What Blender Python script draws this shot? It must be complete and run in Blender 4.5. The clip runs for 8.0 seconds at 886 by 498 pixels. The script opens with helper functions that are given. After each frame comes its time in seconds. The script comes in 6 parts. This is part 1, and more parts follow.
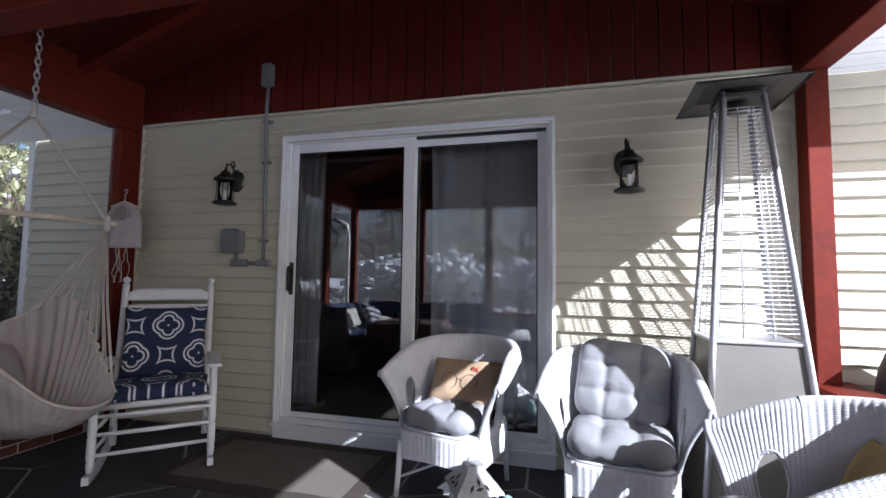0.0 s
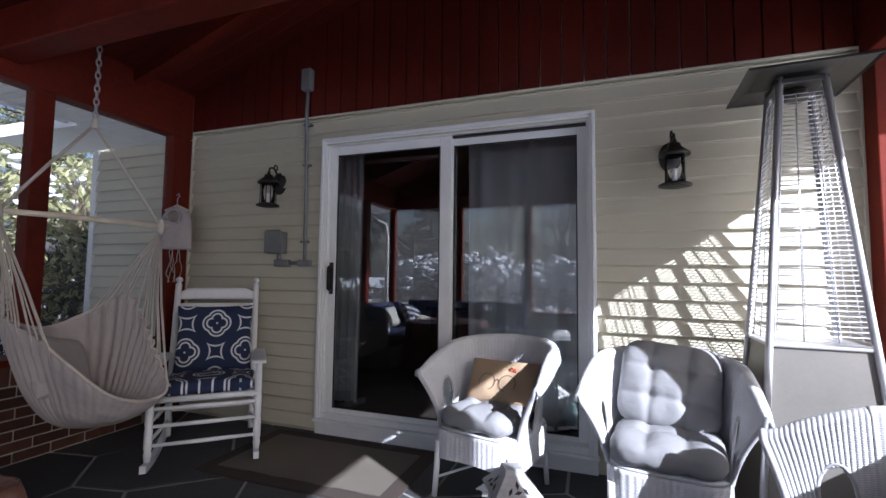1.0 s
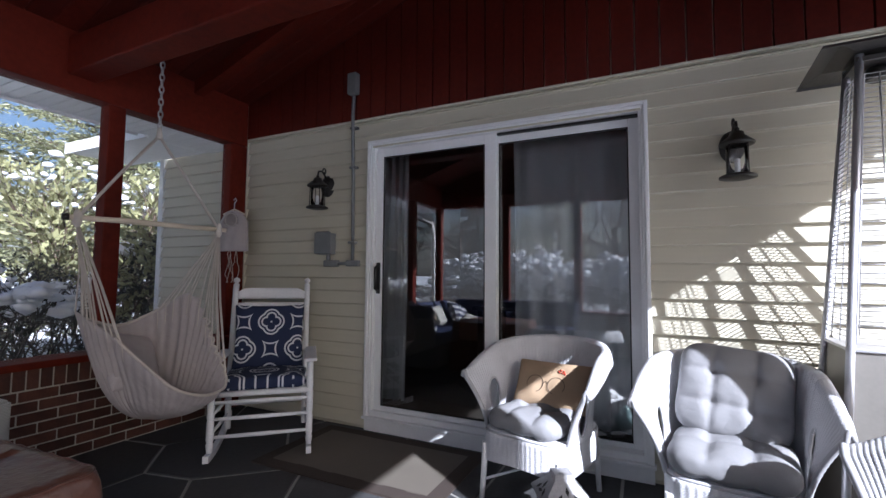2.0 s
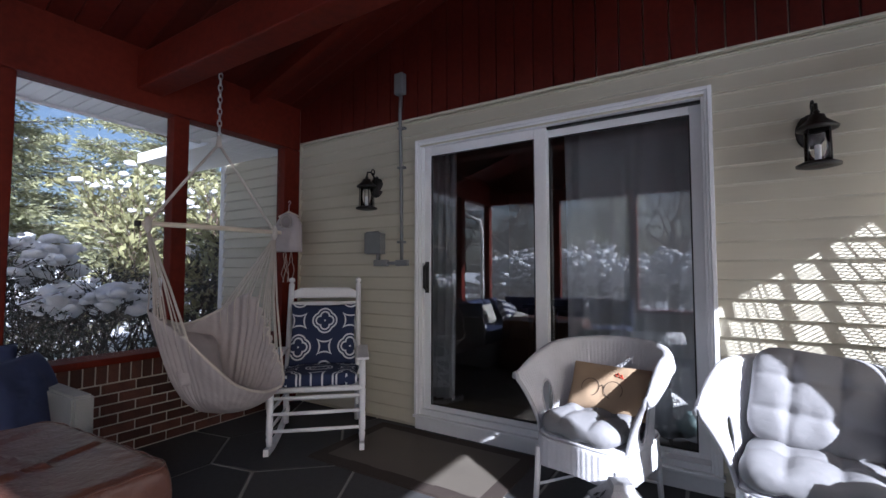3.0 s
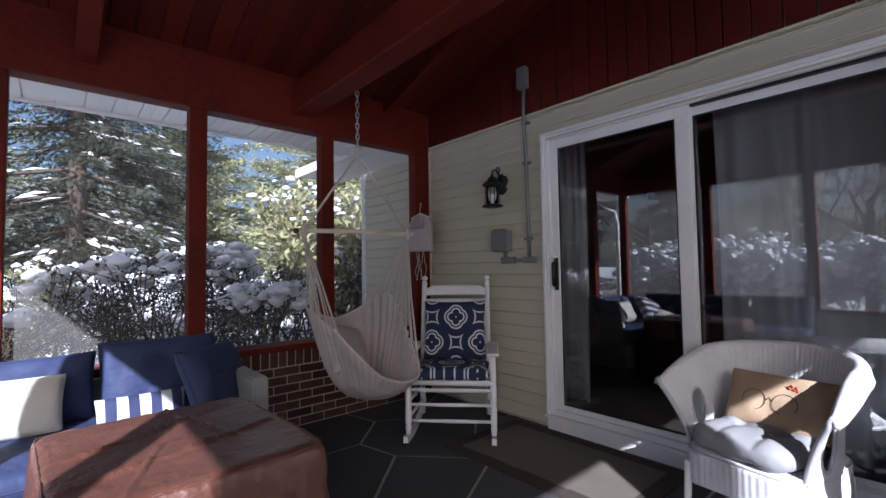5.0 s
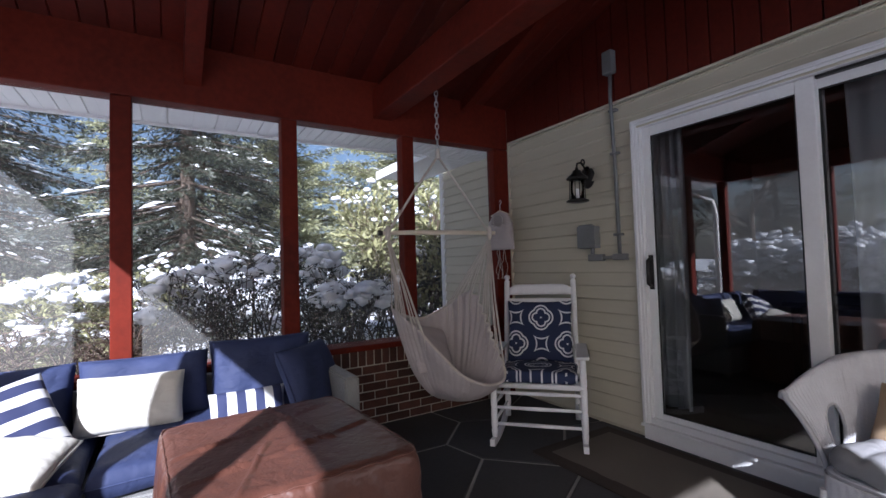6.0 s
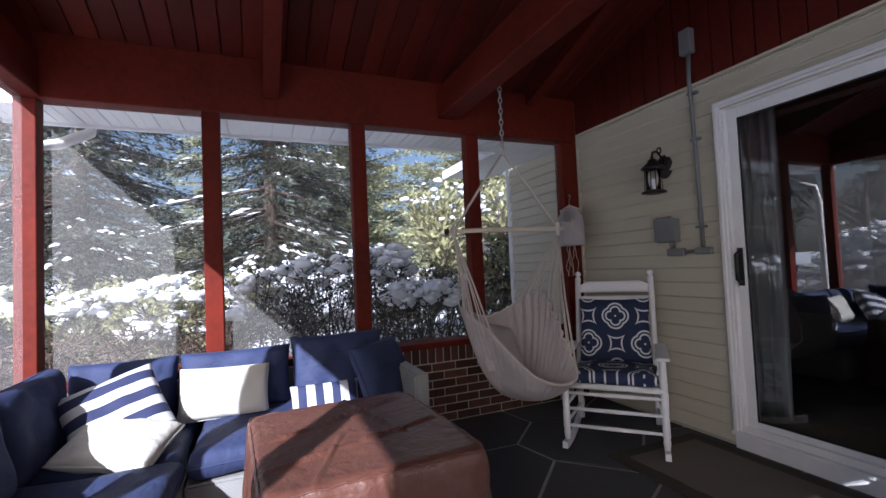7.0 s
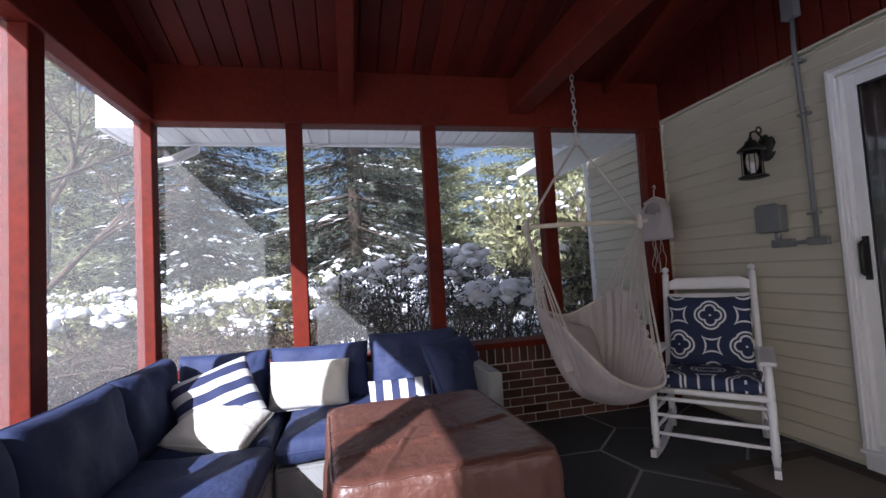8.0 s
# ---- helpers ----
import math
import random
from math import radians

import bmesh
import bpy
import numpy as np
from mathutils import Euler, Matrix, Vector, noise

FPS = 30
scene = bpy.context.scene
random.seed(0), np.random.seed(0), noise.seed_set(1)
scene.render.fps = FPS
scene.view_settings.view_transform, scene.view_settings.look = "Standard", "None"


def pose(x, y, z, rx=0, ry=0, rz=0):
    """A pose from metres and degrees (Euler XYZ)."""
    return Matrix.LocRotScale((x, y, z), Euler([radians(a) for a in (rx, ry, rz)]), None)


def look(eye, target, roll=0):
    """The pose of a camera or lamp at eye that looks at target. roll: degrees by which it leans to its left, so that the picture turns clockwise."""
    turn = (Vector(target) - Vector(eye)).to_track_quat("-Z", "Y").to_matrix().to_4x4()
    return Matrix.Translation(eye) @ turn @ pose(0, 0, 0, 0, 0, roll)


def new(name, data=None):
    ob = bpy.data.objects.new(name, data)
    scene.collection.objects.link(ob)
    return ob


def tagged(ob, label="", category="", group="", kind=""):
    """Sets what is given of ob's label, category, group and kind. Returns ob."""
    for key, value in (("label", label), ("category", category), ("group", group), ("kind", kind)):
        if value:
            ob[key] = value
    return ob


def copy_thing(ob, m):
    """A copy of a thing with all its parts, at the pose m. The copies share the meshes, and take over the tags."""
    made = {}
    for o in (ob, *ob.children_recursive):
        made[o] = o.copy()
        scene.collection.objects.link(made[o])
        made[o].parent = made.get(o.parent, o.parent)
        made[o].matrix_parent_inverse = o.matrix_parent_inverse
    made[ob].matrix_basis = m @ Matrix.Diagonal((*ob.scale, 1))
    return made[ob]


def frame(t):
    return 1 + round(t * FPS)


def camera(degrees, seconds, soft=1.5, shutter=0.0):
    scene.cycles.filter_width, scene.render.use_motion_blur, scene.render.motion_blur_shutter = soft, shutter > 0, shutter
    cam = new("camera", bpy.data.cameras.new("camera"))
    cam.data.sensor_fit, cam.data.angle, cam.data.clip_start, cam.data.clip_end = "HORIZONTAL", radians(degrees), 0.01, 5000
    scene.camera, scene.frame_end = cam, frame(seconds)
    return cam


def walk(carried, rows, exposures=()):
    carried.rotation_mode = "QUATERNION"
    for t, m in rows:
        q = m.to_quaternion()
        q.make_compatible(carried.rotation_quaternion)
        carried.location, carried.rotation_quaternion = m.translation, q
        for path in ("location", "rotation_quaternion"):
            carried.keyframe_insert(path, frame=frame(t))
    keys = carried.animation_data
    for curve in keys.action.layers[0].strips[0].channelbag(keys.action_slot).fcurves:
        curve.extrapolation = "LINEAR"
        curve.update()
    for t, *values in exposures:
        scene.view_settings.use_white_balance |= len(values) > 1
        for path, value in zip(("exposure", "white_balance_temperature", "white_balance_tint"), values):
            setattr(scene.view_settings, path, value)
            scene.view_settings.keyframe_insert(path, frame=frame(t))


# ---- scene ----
cam = camera(90.1, 8.0)
PATH = [
    (0, (-0.235, 0.088, 1.161), (-0.736, 2.019, 1.297), 0.8),
    (0.5, (-0.228, 0.101, 1.168), (-0.81, 2.01, 1.298), 0.7),
    (1, (-0.227, 0.107, 1.165), (-0.896, 1.988, 1.294), 0.7),
    (1.5, (-0.223, 0.117, 1.164), (-0.989, 1.96, 1.292), 0.6),
    (3, (-0.241, 0.156, 1.191), (-1.297, 1.852, 1.295), -0.0),
    (3.5, (-0.257, 0.161, 1.193), (-1.405, 1.796, 1.292), -0.2),
    (4, (-0.249, 0.159, 1.199), (-1.496, 1.719, 1.294), -0.4),
    (4.5, (-0.202, 0.172, 1.19), (-1.575, 1.622, 1.285), -0.6),
    (6, (-0.304, 0.163, 1.235), (-2.004, 1.214, 1.312), -1.7),
    (6.5, (-0.305, 0.166, 1.239), (-2.079, 1.086, 1.313), -2.1),
    (7, (-0.299, 0.179, 1.231), (-2.141, 0.954, 1.312), -2.5),
    (7.5, (-0.291, 0.211, 1.225), (-2.194, 0.821, 1.312), -2.9),
    (8, (-0.306, 0.234, 1.202), (-2.255, 0.668, 1.309), -3.3),
]
walk(cam, [(t, look(e, g, r)) for t, e, g, r in PATH], [(0, 1.66, 5450, 13), (8, 1.52, 5560, 16)])

# ---- world and light ----
SUN_DIR = Vector((1.48, -1.0, 1.028)).normalized()
world = bpy.data.worlds.new("sky")
scene.world = world
world.use_nodes = True
wn = world.node_tree.nodes
sky = wn.new("ShaderNodeTexSky")
sky.sky_type, sky.sun_disc = "NISHITA", False
sky.sun_elevation = math.asin(SUN_DIR.z)
sky.sun_rotation = math.atan2(SUN_DIR.x, SUN_DIR.y)
sky.air_density, sky.dust_density, sky.ozone_density = 1.0, 4.0, 1.0
world.node_tree.links.new(sky.outputs[0], wn["Background"].inputs[0])
wn["Background"].inputs[1].default_value = 0.05
sun = new("sun", bpy.data.lights.new("sun", "SUN"))
sun.data.energy, sun.data.angle, sun.data.color = 5.0, radians(0.53), (1.0, 0.96, 0.92)
sun.matrix_world = look((9, -6, 6), (9 - SUN_DIR.x, -6 - SUN_DIR.y, 6 - SUN_DIR.z))


# ---- material helpers ----
def nodes_of(name):
    m = bpy.data.materials.new(name)
    m.use_nodes = True
    t = m.node_tree
    return m, t, t.nodes["Principled BSDF"]


def link(t, a, b):
    t.links.new(a, b)


def value_or_link(t, sock, v):
    if isinstance(v, bpy.types.NodeSocket):
        t.links.new(v, sock)
    else:
        sock.default_value = v


def calc(t, op, a, b=0.0, c=0.0):
    n = t.nodes.new("ShaderNodeMath")
    n.operation = op
    for i, v in enumerate((a, b, c)):
        value_or_link(t, n.inputs[i], v)
    return n.outputs[0]


def mixc(t, fac, a, b, blend="MIX"):
    n = t.nodes.new("ShaderNodeMix")
    n.data_type, n.blend_type = "RGBA", blend
    value_or_link(t, n.inputs[0], fac)
    value_or_link(t, n.inputs[6], a if isinstance(a, bpy.types.NodeSocket) else (*a, 1))
    value_or_link(t, n.inputs[7], b if isinstance(b, bpy.types.NodeSocket) else (*b, 1))
    return n.outputs[2]


def noise_of(t, scale, detail=4.0, stretch=(1, 1, 1), coord="Object", rough=0.55):
    tc = t.nodes.new("ShaderNodeTexCoord")
    mp = t.nodes.new("ShaderNodeMapping")
    mp.inputs["Scale"].default_value = stretch
    t.links.new(tc.outputs[coord], mp.inputs[0])
    n = t.nodes.new("ShaderNodeTexNoise")
    n.inputs["Scale"].default_value, n.inputs["Detail"].default_value = scale, detail
    n.inputs["Roughness"].default_value = rough
    t.links.new(mp.outputs[0], n.inputs["Vector"])
    return n.outputs[0]


def ramp(t, v, lo, hi):
    n = t.nodes.new("ShaderNodeMapRange")
    n.inputs[1].default_value, n.inputs[2].default_value = lo, hi
    t.links.new(v, n.inputs[0])
    return n.outputs[0]


def bump(t, p, h, strength=0.3, dist=0.01):
    n = t.nodes.new("ShaderNodeBump")
    n.inputs["Strength"].default_value, n.inputs["Distance"].default_value = strength, dist
    t.links.new(h, n.inputs["Height"])
    t.links.new(n.outputs[0], p.inputs["Normal"])


def shade(c, k):
    return tuple(min(1.0, v * k) for v in c)


def surface(name, col, rough=0.6, metal=0.0, big=2.0, fine=60.0, vary=0.25, rel=0.15, stretch=(1, 1, 1), per_piece=0.0, per_island=0.0, spec=0.5, crease=0.0):
    """A painted or plain surface with soft stains at one scale, grain at another, and fine relief."""
    m, t, p = nodes_of(name)
    a = noise_of(t, big, 3.0)
    b = noise_of(t, fine, 5.0, stretch)
    f = calc(t, "ADD", calc(t, "MULTIPLY", a, 0.6), calc(t, "MULTIPLY", b, 0.4))
    c = mixc(t, ramp(t, f, 0.32, 0.68), shade(col, 1 - vary), shade(col, 1 + vary * 0.6))
    if per_piece or per_island:
        if per_piece:
            r = t.nodes.new("ShaderNodeObjectInfo").outputs["Random"]
        else:
            r = t.nodes.new("ShaderNodeNewGeometry").outputs["Random Per Island"]
        k = per_piece or per_island
        hsv = t.nodes.new("ShaderNodeHueSaturation")
        link(t, c, hsv.inputs["Color"])
        link(t, calc(t, "MULTIPLY_ADD", r, 2 * k, 1 - k), hsv.inputs["Value"])
        c = hsv.outputs[0]
    link(t, c, p.inputs["Base Color"])
    link(t, calc(t, "MULTIPLY_ADD", a, 0.2, rough - 0.1), p.inputs["Roughness"])
    p.inputs["Metallic"].default_value = metal
    p.inputs["Specular IOR Level"].default_value = spec
    if crease:
        soft = calc(t, "ABSOLUTE", calc(t, "SUBTRACT", noise_of(t, 6.5, 2.5, (1, 1.6, 1)), 0.5))
        bump(t, p, calc(t, "ADD", calc(t, "MULTIPLY", b, 0.06), soft), crease, 0.035)
    elif rel:
        bump(t, p, b, rel, 0.004)
    return m


def uv_of(t):
    sep = t.nodes.new("ShaderNodeSeparateXYZ")
    link(t, t.nodes.new("ShaderNodeTexCoord").outputs["UV"], sep.inputs[0])
    return sep.outputs[0], sep.outputs[1]


# ---- materials ----
M_RED = surface("red_stained_wood", (0.110, 0.0115, 0.0046), 0.66, spec=0.18, big=1.6, fine=26, vary=0.4, rel=0.25, stretch=(1, 1, 1))
M_REDBOARD = surface("red_stained_boards", (0.074, 0.0076, 0.0030), 0.55, spec=0.25, big=1.3, fine=30, vary=0.4, rel=0.25, per_island=0.3)
M_SIDING = surface("cream_vinyl_siding", (0.54, 0.505, 0.395), 0.5, big=1.2, fine=40, vary=0.07, rel=0.05, stretch=(0.1, 1, 1), per_piece=0.03)
M_WHITE = surface("white_painted_trim", (0.78, 0.78, 0.78), 0.4, big=3, fine=50, vary=0.06, rel=0.05)
M_SOFFIT = surface("white_vinyl_soffit", (0.84, 0.84, 0.84), 0.45, big=2, fine=40, vary=0.06, rel=0.04)
M_CHAIRWHITE = surface("worn_white_chair_paint", (0.74, 0.74, 0.76), 0.45, big=6, fine=80, vary=0.12, rel=0.1)
M_BRICK = surface("dark_red_brick", (0.085, 0.032, 0.022), 0.85, big=9, fine=90, vary=0.4, rel=0.5, per_piece=0.45)
M_MORTAR = surface("pale_mortar", (0.46, 0.43, 0.37), 0.95, big=5, fine=120, vary=0.2, rel=0.5)
M_SLATE = surface("grey_flagstone", (0.050, 0.050, 0.052), 0.7, big=2.4, fine=35, vary=0.3, rel=0.5, per_piece=0.2)
M_JOINT = surface("flagstone_joint", (0.30, 0.29, 0.27), 0.95, big=4, fine=120, vary=0.2, rel=0.5)
M_RUG = surface("beige_rug_weave", (0.125, 0.108, 0.088), 0.95, big=3, fine=220, vary=0.15, rel=0.6)
M_RUGDARK = surface("dark_brown_rug_border", (0.045, 0.032, 0.026), 0.95, big=3, fine=220, vary=0.25, rel=0.6)
M_GREYBOX = surface("grey_galvanised_metal", (0.21, 0.215, 0.215), 0.55, 0.3, big=8, fine=80, vary=0.15, rel=0.08)
M_BLACK = surface("black_cast_metal", (0.022, 0.02, 0.018), 0.42, 0.3, big=12, fine=120, vary=0.4, rel=0.15)
M_STEEL = surface("brushed_steel", (0.60, 0.60, 0.63), 0.38, 0.7, big=6, fine=90, vary=0.12, rel=0.06, stretch=(1, 1, 0.1))
M_GREYPANEL = surface("warm_grey_coated_panel", (0.22, 0.208, 0.19), 0.4, 0.35, big=4, fine=60, vary=0.1, rel=0.05)
M_GUNMETAL = surface("dark_stained_steel", (0.085, 0.08, 0.075), 0.45, 0.7, big=6, fine=60, vary=0.3, rel=0.08)
M_CHAIN = surface("zinc_chain", (0.45, 0.45, 0.44), 0.4, 1.0, big=20, fine=90, vary=0.25, rel=0.1)
M_NAVY = surface("navy_canvas_cushion", (0.030, 0.041, 0.100), 0.7, big=5, fine=320, vary=0.2, rel=0.3, spec=0.3, crease=0.55)
M_CREAM = surface("cream_canvas_pillow", (0.57, 0.555, 0.50), 0.85, big=5, fine=320, vary=0.08, rel=0.3, crease=0.55)
M_GREYCUSH = surface("pale_grey_cushion_cloth", (0.24, 0.24, 0.25), 0.85, big=6, fine=300, vary=0.1, rel=0.3, crease=0.28)
M_COTTON = surface("natural_cotton_cloth", (0.39, 0.35, 0.345), 0.9, big=6, fine=200, vary=0.1, rel=0.4, crease=0.55)
M_ROPE = surface("natural_cotton_rope", (0.50, 0.45, 0.40), 0.9, big=20, fine=300, vary=0.15, rel=0.4)
M_PALEWOOD = surface("pale_wood_bar", (0.62, 0.54, 0.42), 0.6, big=6, fine=60, vary=0.15, rel=0.1, stretch=(1, 1, 8))
M_SNOW = surface("snow", (0.68, 0.70, 0.74), 0.7, big=1.5, fine=14, vary=0.05, rel=0.4)
M_BARK = surface("grey_brown_bark", (0.075, 0.055, 0.042), 0.95, big=4, fine=40, vary=0.4, rel=0.6, stretch=(1, 1, 0.25))
# twig colour darkened for shrubs that stand in shade
M_SHADETWIG = surface("shaded_shrub_stems", (0.028, 0.021, 0.017), 0.9, big=4, fine=50, vary=0.4, rel=0.2, per_island=0.4)
M_TWIG = surface("bare_brown_twigs", (0.085, 0.058, 0.042), 0.9, big=4, fine=50, vary=0.4, rel=0.2, per_island=0.4)
M_CURTAIN = surface("pale_grey_curtain", (0.52, 0.53, 0.57), 0.85, big=3, fine=200, vary=0.08, rel=0.2)
M_ROOMWALL = surface("taupe_room_wall", (0.26, 0.22, 0.19), 0.9, big=2, fine=60, vary=0.1, rel=0.1)
M_ROOMFLOOR = surface("dark_room_floor", (0.09, 0.065, 0.05), 0.5, big=2, fine=40, vary=0.25, rel=0.1)
M_DARKWOOD = surface("dark_brown_furniture", (0.05, 0.033, 0.026), 0.45, big=4, fine=40, vary=0.3, rel=0.15)
M_BLACKCLOTH = surface("black_grill_cover", (0.02, 0.02, 0.022), 0.6, big=4, fine=200, vary=0.2, rel=0.2)
M_TEAL = surface("pale_teal_glaze", (0.30, 0.46, 0.45), 0.35, big=10, fine=90, vary=0.3, rel=0.15)
M_LANTERN = surface("weathered_white_tin", (0.42, 0.42, 0.43), 0.55, 0.5, big=14, fine=90, vary=0.25, rel=0.2)
M_ROOF = surface("grey_roof_shingle", (0.10, 0.10, 0.10), 0.9, big=3, fine=40, vary=0.3, rel=0.4)
M_RUBBER = surface("black_rubber", (0.02, 0.02, 0.02), 0.7, big=8, fine=90, vary=0.2, rel=0.1)


def make_cover():
    m, t, p = nodes_of("brown_vinyl_cover")
    a, b = noise_of(t, 3.0, 3.0), noise_of(t, 9.0, 6.0, (1, 1, 1), rough=0.65)
    link(t, mixc(t, ramp(t, a, 0.3, 0.7), (0.085, 0.034, 0.024), (0.13, 0.055, 0.038)), p.inputs["Base Color"])
    link(t, calc(t, "MULTIPLY_ADD", b, 0.25, 0.26), p.inputs["Roughness"])
    bump(t, p, calc(t, "ABSOLUTE", calc(t, "SUBTRACT", noise_of(t, 11.0, 3.0, rough=0.6), 0.5)), 0.42, 0.03)
    return m


def make_wicker(name, col, dark):
    """Woven strands: the over and under of the weave in relief, shade between them coloured in."""
    m, t, p = nodes_of(name)
    u, v = uv_of(t)
    row = calc(t, "FLOOR", v)
    over = calc(t, "SINE", calc(t, "MULTIPLY_ADD", row, 3.14159, calc(t, "MULTIPLY", u, 6.28318)))
    strand = calc(t, "ABSOLUTE", calc(t, "SINE", calc(t, "MULTIPLY", v, 3.14159)))
    hgt = calc(t, "MULTIPLY", calc(t, "MULTIPLY_ADD", over, 0.22, 0.78), strand)
    n = noise_of(t, 7.0, 4.0)
    base = mixc(t, ramp(t, n, 0.35, 0.7), shade(col, 0.82), col)
    link(t, mixc(t, ramp(t, hgt, 0.0, 0.42), dark, base), p.inputs["Base Color"])
    p.inputs["Roughness"].default_value = 0.55
    bump(t, p, hgt, 0.5, 0.004)
    return m


def make_lattice():
    """Navy cloth printed with white quatrefoil rings, arcs and hollow-sided squares."""
    m, t, p = nodes_of("navy_cloth_white_quatrefoil")
    u, v = uv_of(t)
    s = calc(t, "SUBTRACT", calc(t, "FRACT", calc(t, "MULTIPLY_ADD", calc(t, "ADD", u, v), 0.5, 0.965)), 0.5)
    w = calc(t, "SUBTRACT", calc(t, "FRACT", calc(t, "MULTIPLY_ADD", calc(t, "SUBTRACT", u, v), 0.5, 0.665)), 0.5)
    # quatrefoils: four lobes up, down and to both sides
    x, y = calc(t, "ABSOLUTE", calc(t, "ADD", s, w)), calc(t, "ABSOLUTE", calc(t, "SUBTRACT", s, w))
    hi, lo = calc(t, "MAXIMUM", x, y), calc(t, "MINIMUM", x, y)
    dx = calc(t, "SUBTRACT", hi, 0.17)
    d = calc(t, "SUBTRACT", calc(t, "SQRT", calc(t, "ADD", calc(t, "MULTIPLY", dx, dx), calc(t, "MULTIPLY", lo, lo))), 0.17)
    # squares with hollow sides between them
    ca, cb = calc(t, "SUBTRACT", 0.5, calc(t, "ABSOLUTE", s)), calc(t, "SUBTRACT", 0.5, calc(t, "ABSOLUTE", w))
    e = calc(t, "SUBTRACT", calc(t, "ADD", calc(t, "POWER", ca, 0.62), calc(t, "POWER", cb, 0.62)), 0.46)
    lines = None
    for q, off, w in ((d, 0.0, 0.030), (d, 0.122, 0.030), (e, 0.0, 0.046)):
        one = calc(t, "LESS_THAN", calc(t, "ABSOLUTE", calc(t, "SUBTRACT", q, off)), w)
        lines = one if lines is None else calc(t, "MAXIMUM", lines, one)
    n = noise_of(t, 300.0, 2.0)
    link(t, mixc(t, lines, (0.014, 0.023, 0.066), (0.64, 0.65, 0.68)), p.inputs["Base Color"])
    p.inputs["Roughness"].default_value = 0.85
    bump(t, p, n, 0.25, 0.002)
    return m


def make_stripes(name, edges, horizontal=False):
    """Navy and white stripes along one side of the cloth; edges are the changes of colour."""
    m, t, p = nodes_of(name)
    u, v = uv_of(t)
    c = v if horizontal else u
    f = 0.0
    for i, e in enumerate(edges):
        f = calc(t, "ADD", f, calc(t, "MULTIPLY", calc(t, "GREATER_THAN", c, e), 1.0 if i % 2 == 0 else -1.0))
    link(t, mixc(t, f, (0.56, 0.56, 0.57), (0.020, 0.026, 0.075)), p.inputs["Base Color"])
    p.inputs["Roughness"].default_value = 0.85
    bump(t, p, noise_of(t, 300.0, 2.0), 0.25, 0.002)
    return m


def make_glass():
    m, t, p = nodes_of("clear_glass")
    p.inputs["Base Color"].default_value = (0.92, 0.95, 0.94, 1)
    p.inputs["Roughness"].default_value, p.inputs["IOR"].default_value = 0.0, 1.85
    p.inputs["Transmission Weight"].default_value = 1.0
    return m


def make_thin_glass():
    """A single thin clear sheet: see-through, with the gloss of glass."""
    m, t, p = nodes_of("thin_clear_glass")
    tr, gl = t.nodes.new("ShaderNodeBsdfTransparent"), t.nodes.new("ShaderNodeBsdfGlossy")
    gl.inputs["Roughness"].default_value = 0.03
    fr, mx = t.nodes.new("ShaderNodeFresnel"), t.nodes.new("ShaderNodeMixShader")
    fr.inputs[0].default_value = 1.5
    link(t, fr.outputs[0], mx.inputs[0])
    link(t, tr.outputs[0], mx.inputs[1])
    link(t, gl.outputs[0], mx.inputs[2])
    link(t, mx.outputs[0], t.nodes["Material Output"].inputs[0])
    return m


def make_screen(name, cover, through_light):
    """Fine insect mesh: mostly holes, thin grey threads that glow where the sun falls on them."""
    m, t, p = nodes_of(name)
    p.inputs["Base Color"].default_value = (0.62, 0.62, 0.60, 1)
    p.inputs["Roughness"].default_value = 0.8
    tr = t.nodes.new("ShaderNodeBsdfTransparent")
    mx = t.nodes.new("ShaderNodeMixShader")
    n = noise_of(t, 2.5, 3.0)
    link(t, calc(t, "MULTIPLY_ADD", n, 0.05, cover - 0.02), mx.inputs[0])
    link(t, tr.outputs[0], mx.inputs[1])
    tl = t.nodes.new("ShaderNodeBsdfTranslucent")
    tl.inputs[0].default_value = (0.8, 0.8, 0.79, 1)
    both = t.nodes.new("ShaderNodeMixShader")
    both.inputs[0].default_value = through_light
    link(t, p.outputs[0], both.inputs[1])
    link(t, tl.outputs[0], both.inputs[2])
    link(t, both.outputs[0], mx.inputs[2])
    link(t, mx.outputs[0], t.nodes["Material Output"].inputs[0])
    return m


def make_leaf(name, col, vary=0.45, thin=0.35):
    m, t, p = nodes_of(name)
    r = t.nodes.new("ShaderNodeNewGeometry").outputs["Random Per Island"]
    n = noise_of(t, 0.9, 3.0)
    f = calc(t, "ADD", calc(t, "MULTIPLY", r, 0.6), calc(t, "MULTIPLY", n, 0.5))
    c = mixc(t, f, shade(col, 1 - vary), shade(col, 1 + vary))
    link(t, c, p.inputs["Base Color"])
    p.inputs["Roughness"].default_value = 0.5
    tl = t.nodes.new("ShaderNodeBsdfTranslucent")
    link(t, c, tl.inputs[0])
    mx = t.nodes.new("ShaderNodeMixShader")
    mx.inputs[0].default_value = thin
    link(t, p.outputs[0], mx.inputs[1])
    link(t, tl.outputs[0], mx.inputs[2])
    link(t, mx.outputs[0], t.nodes["Material Output"].inputs[0])
    return m


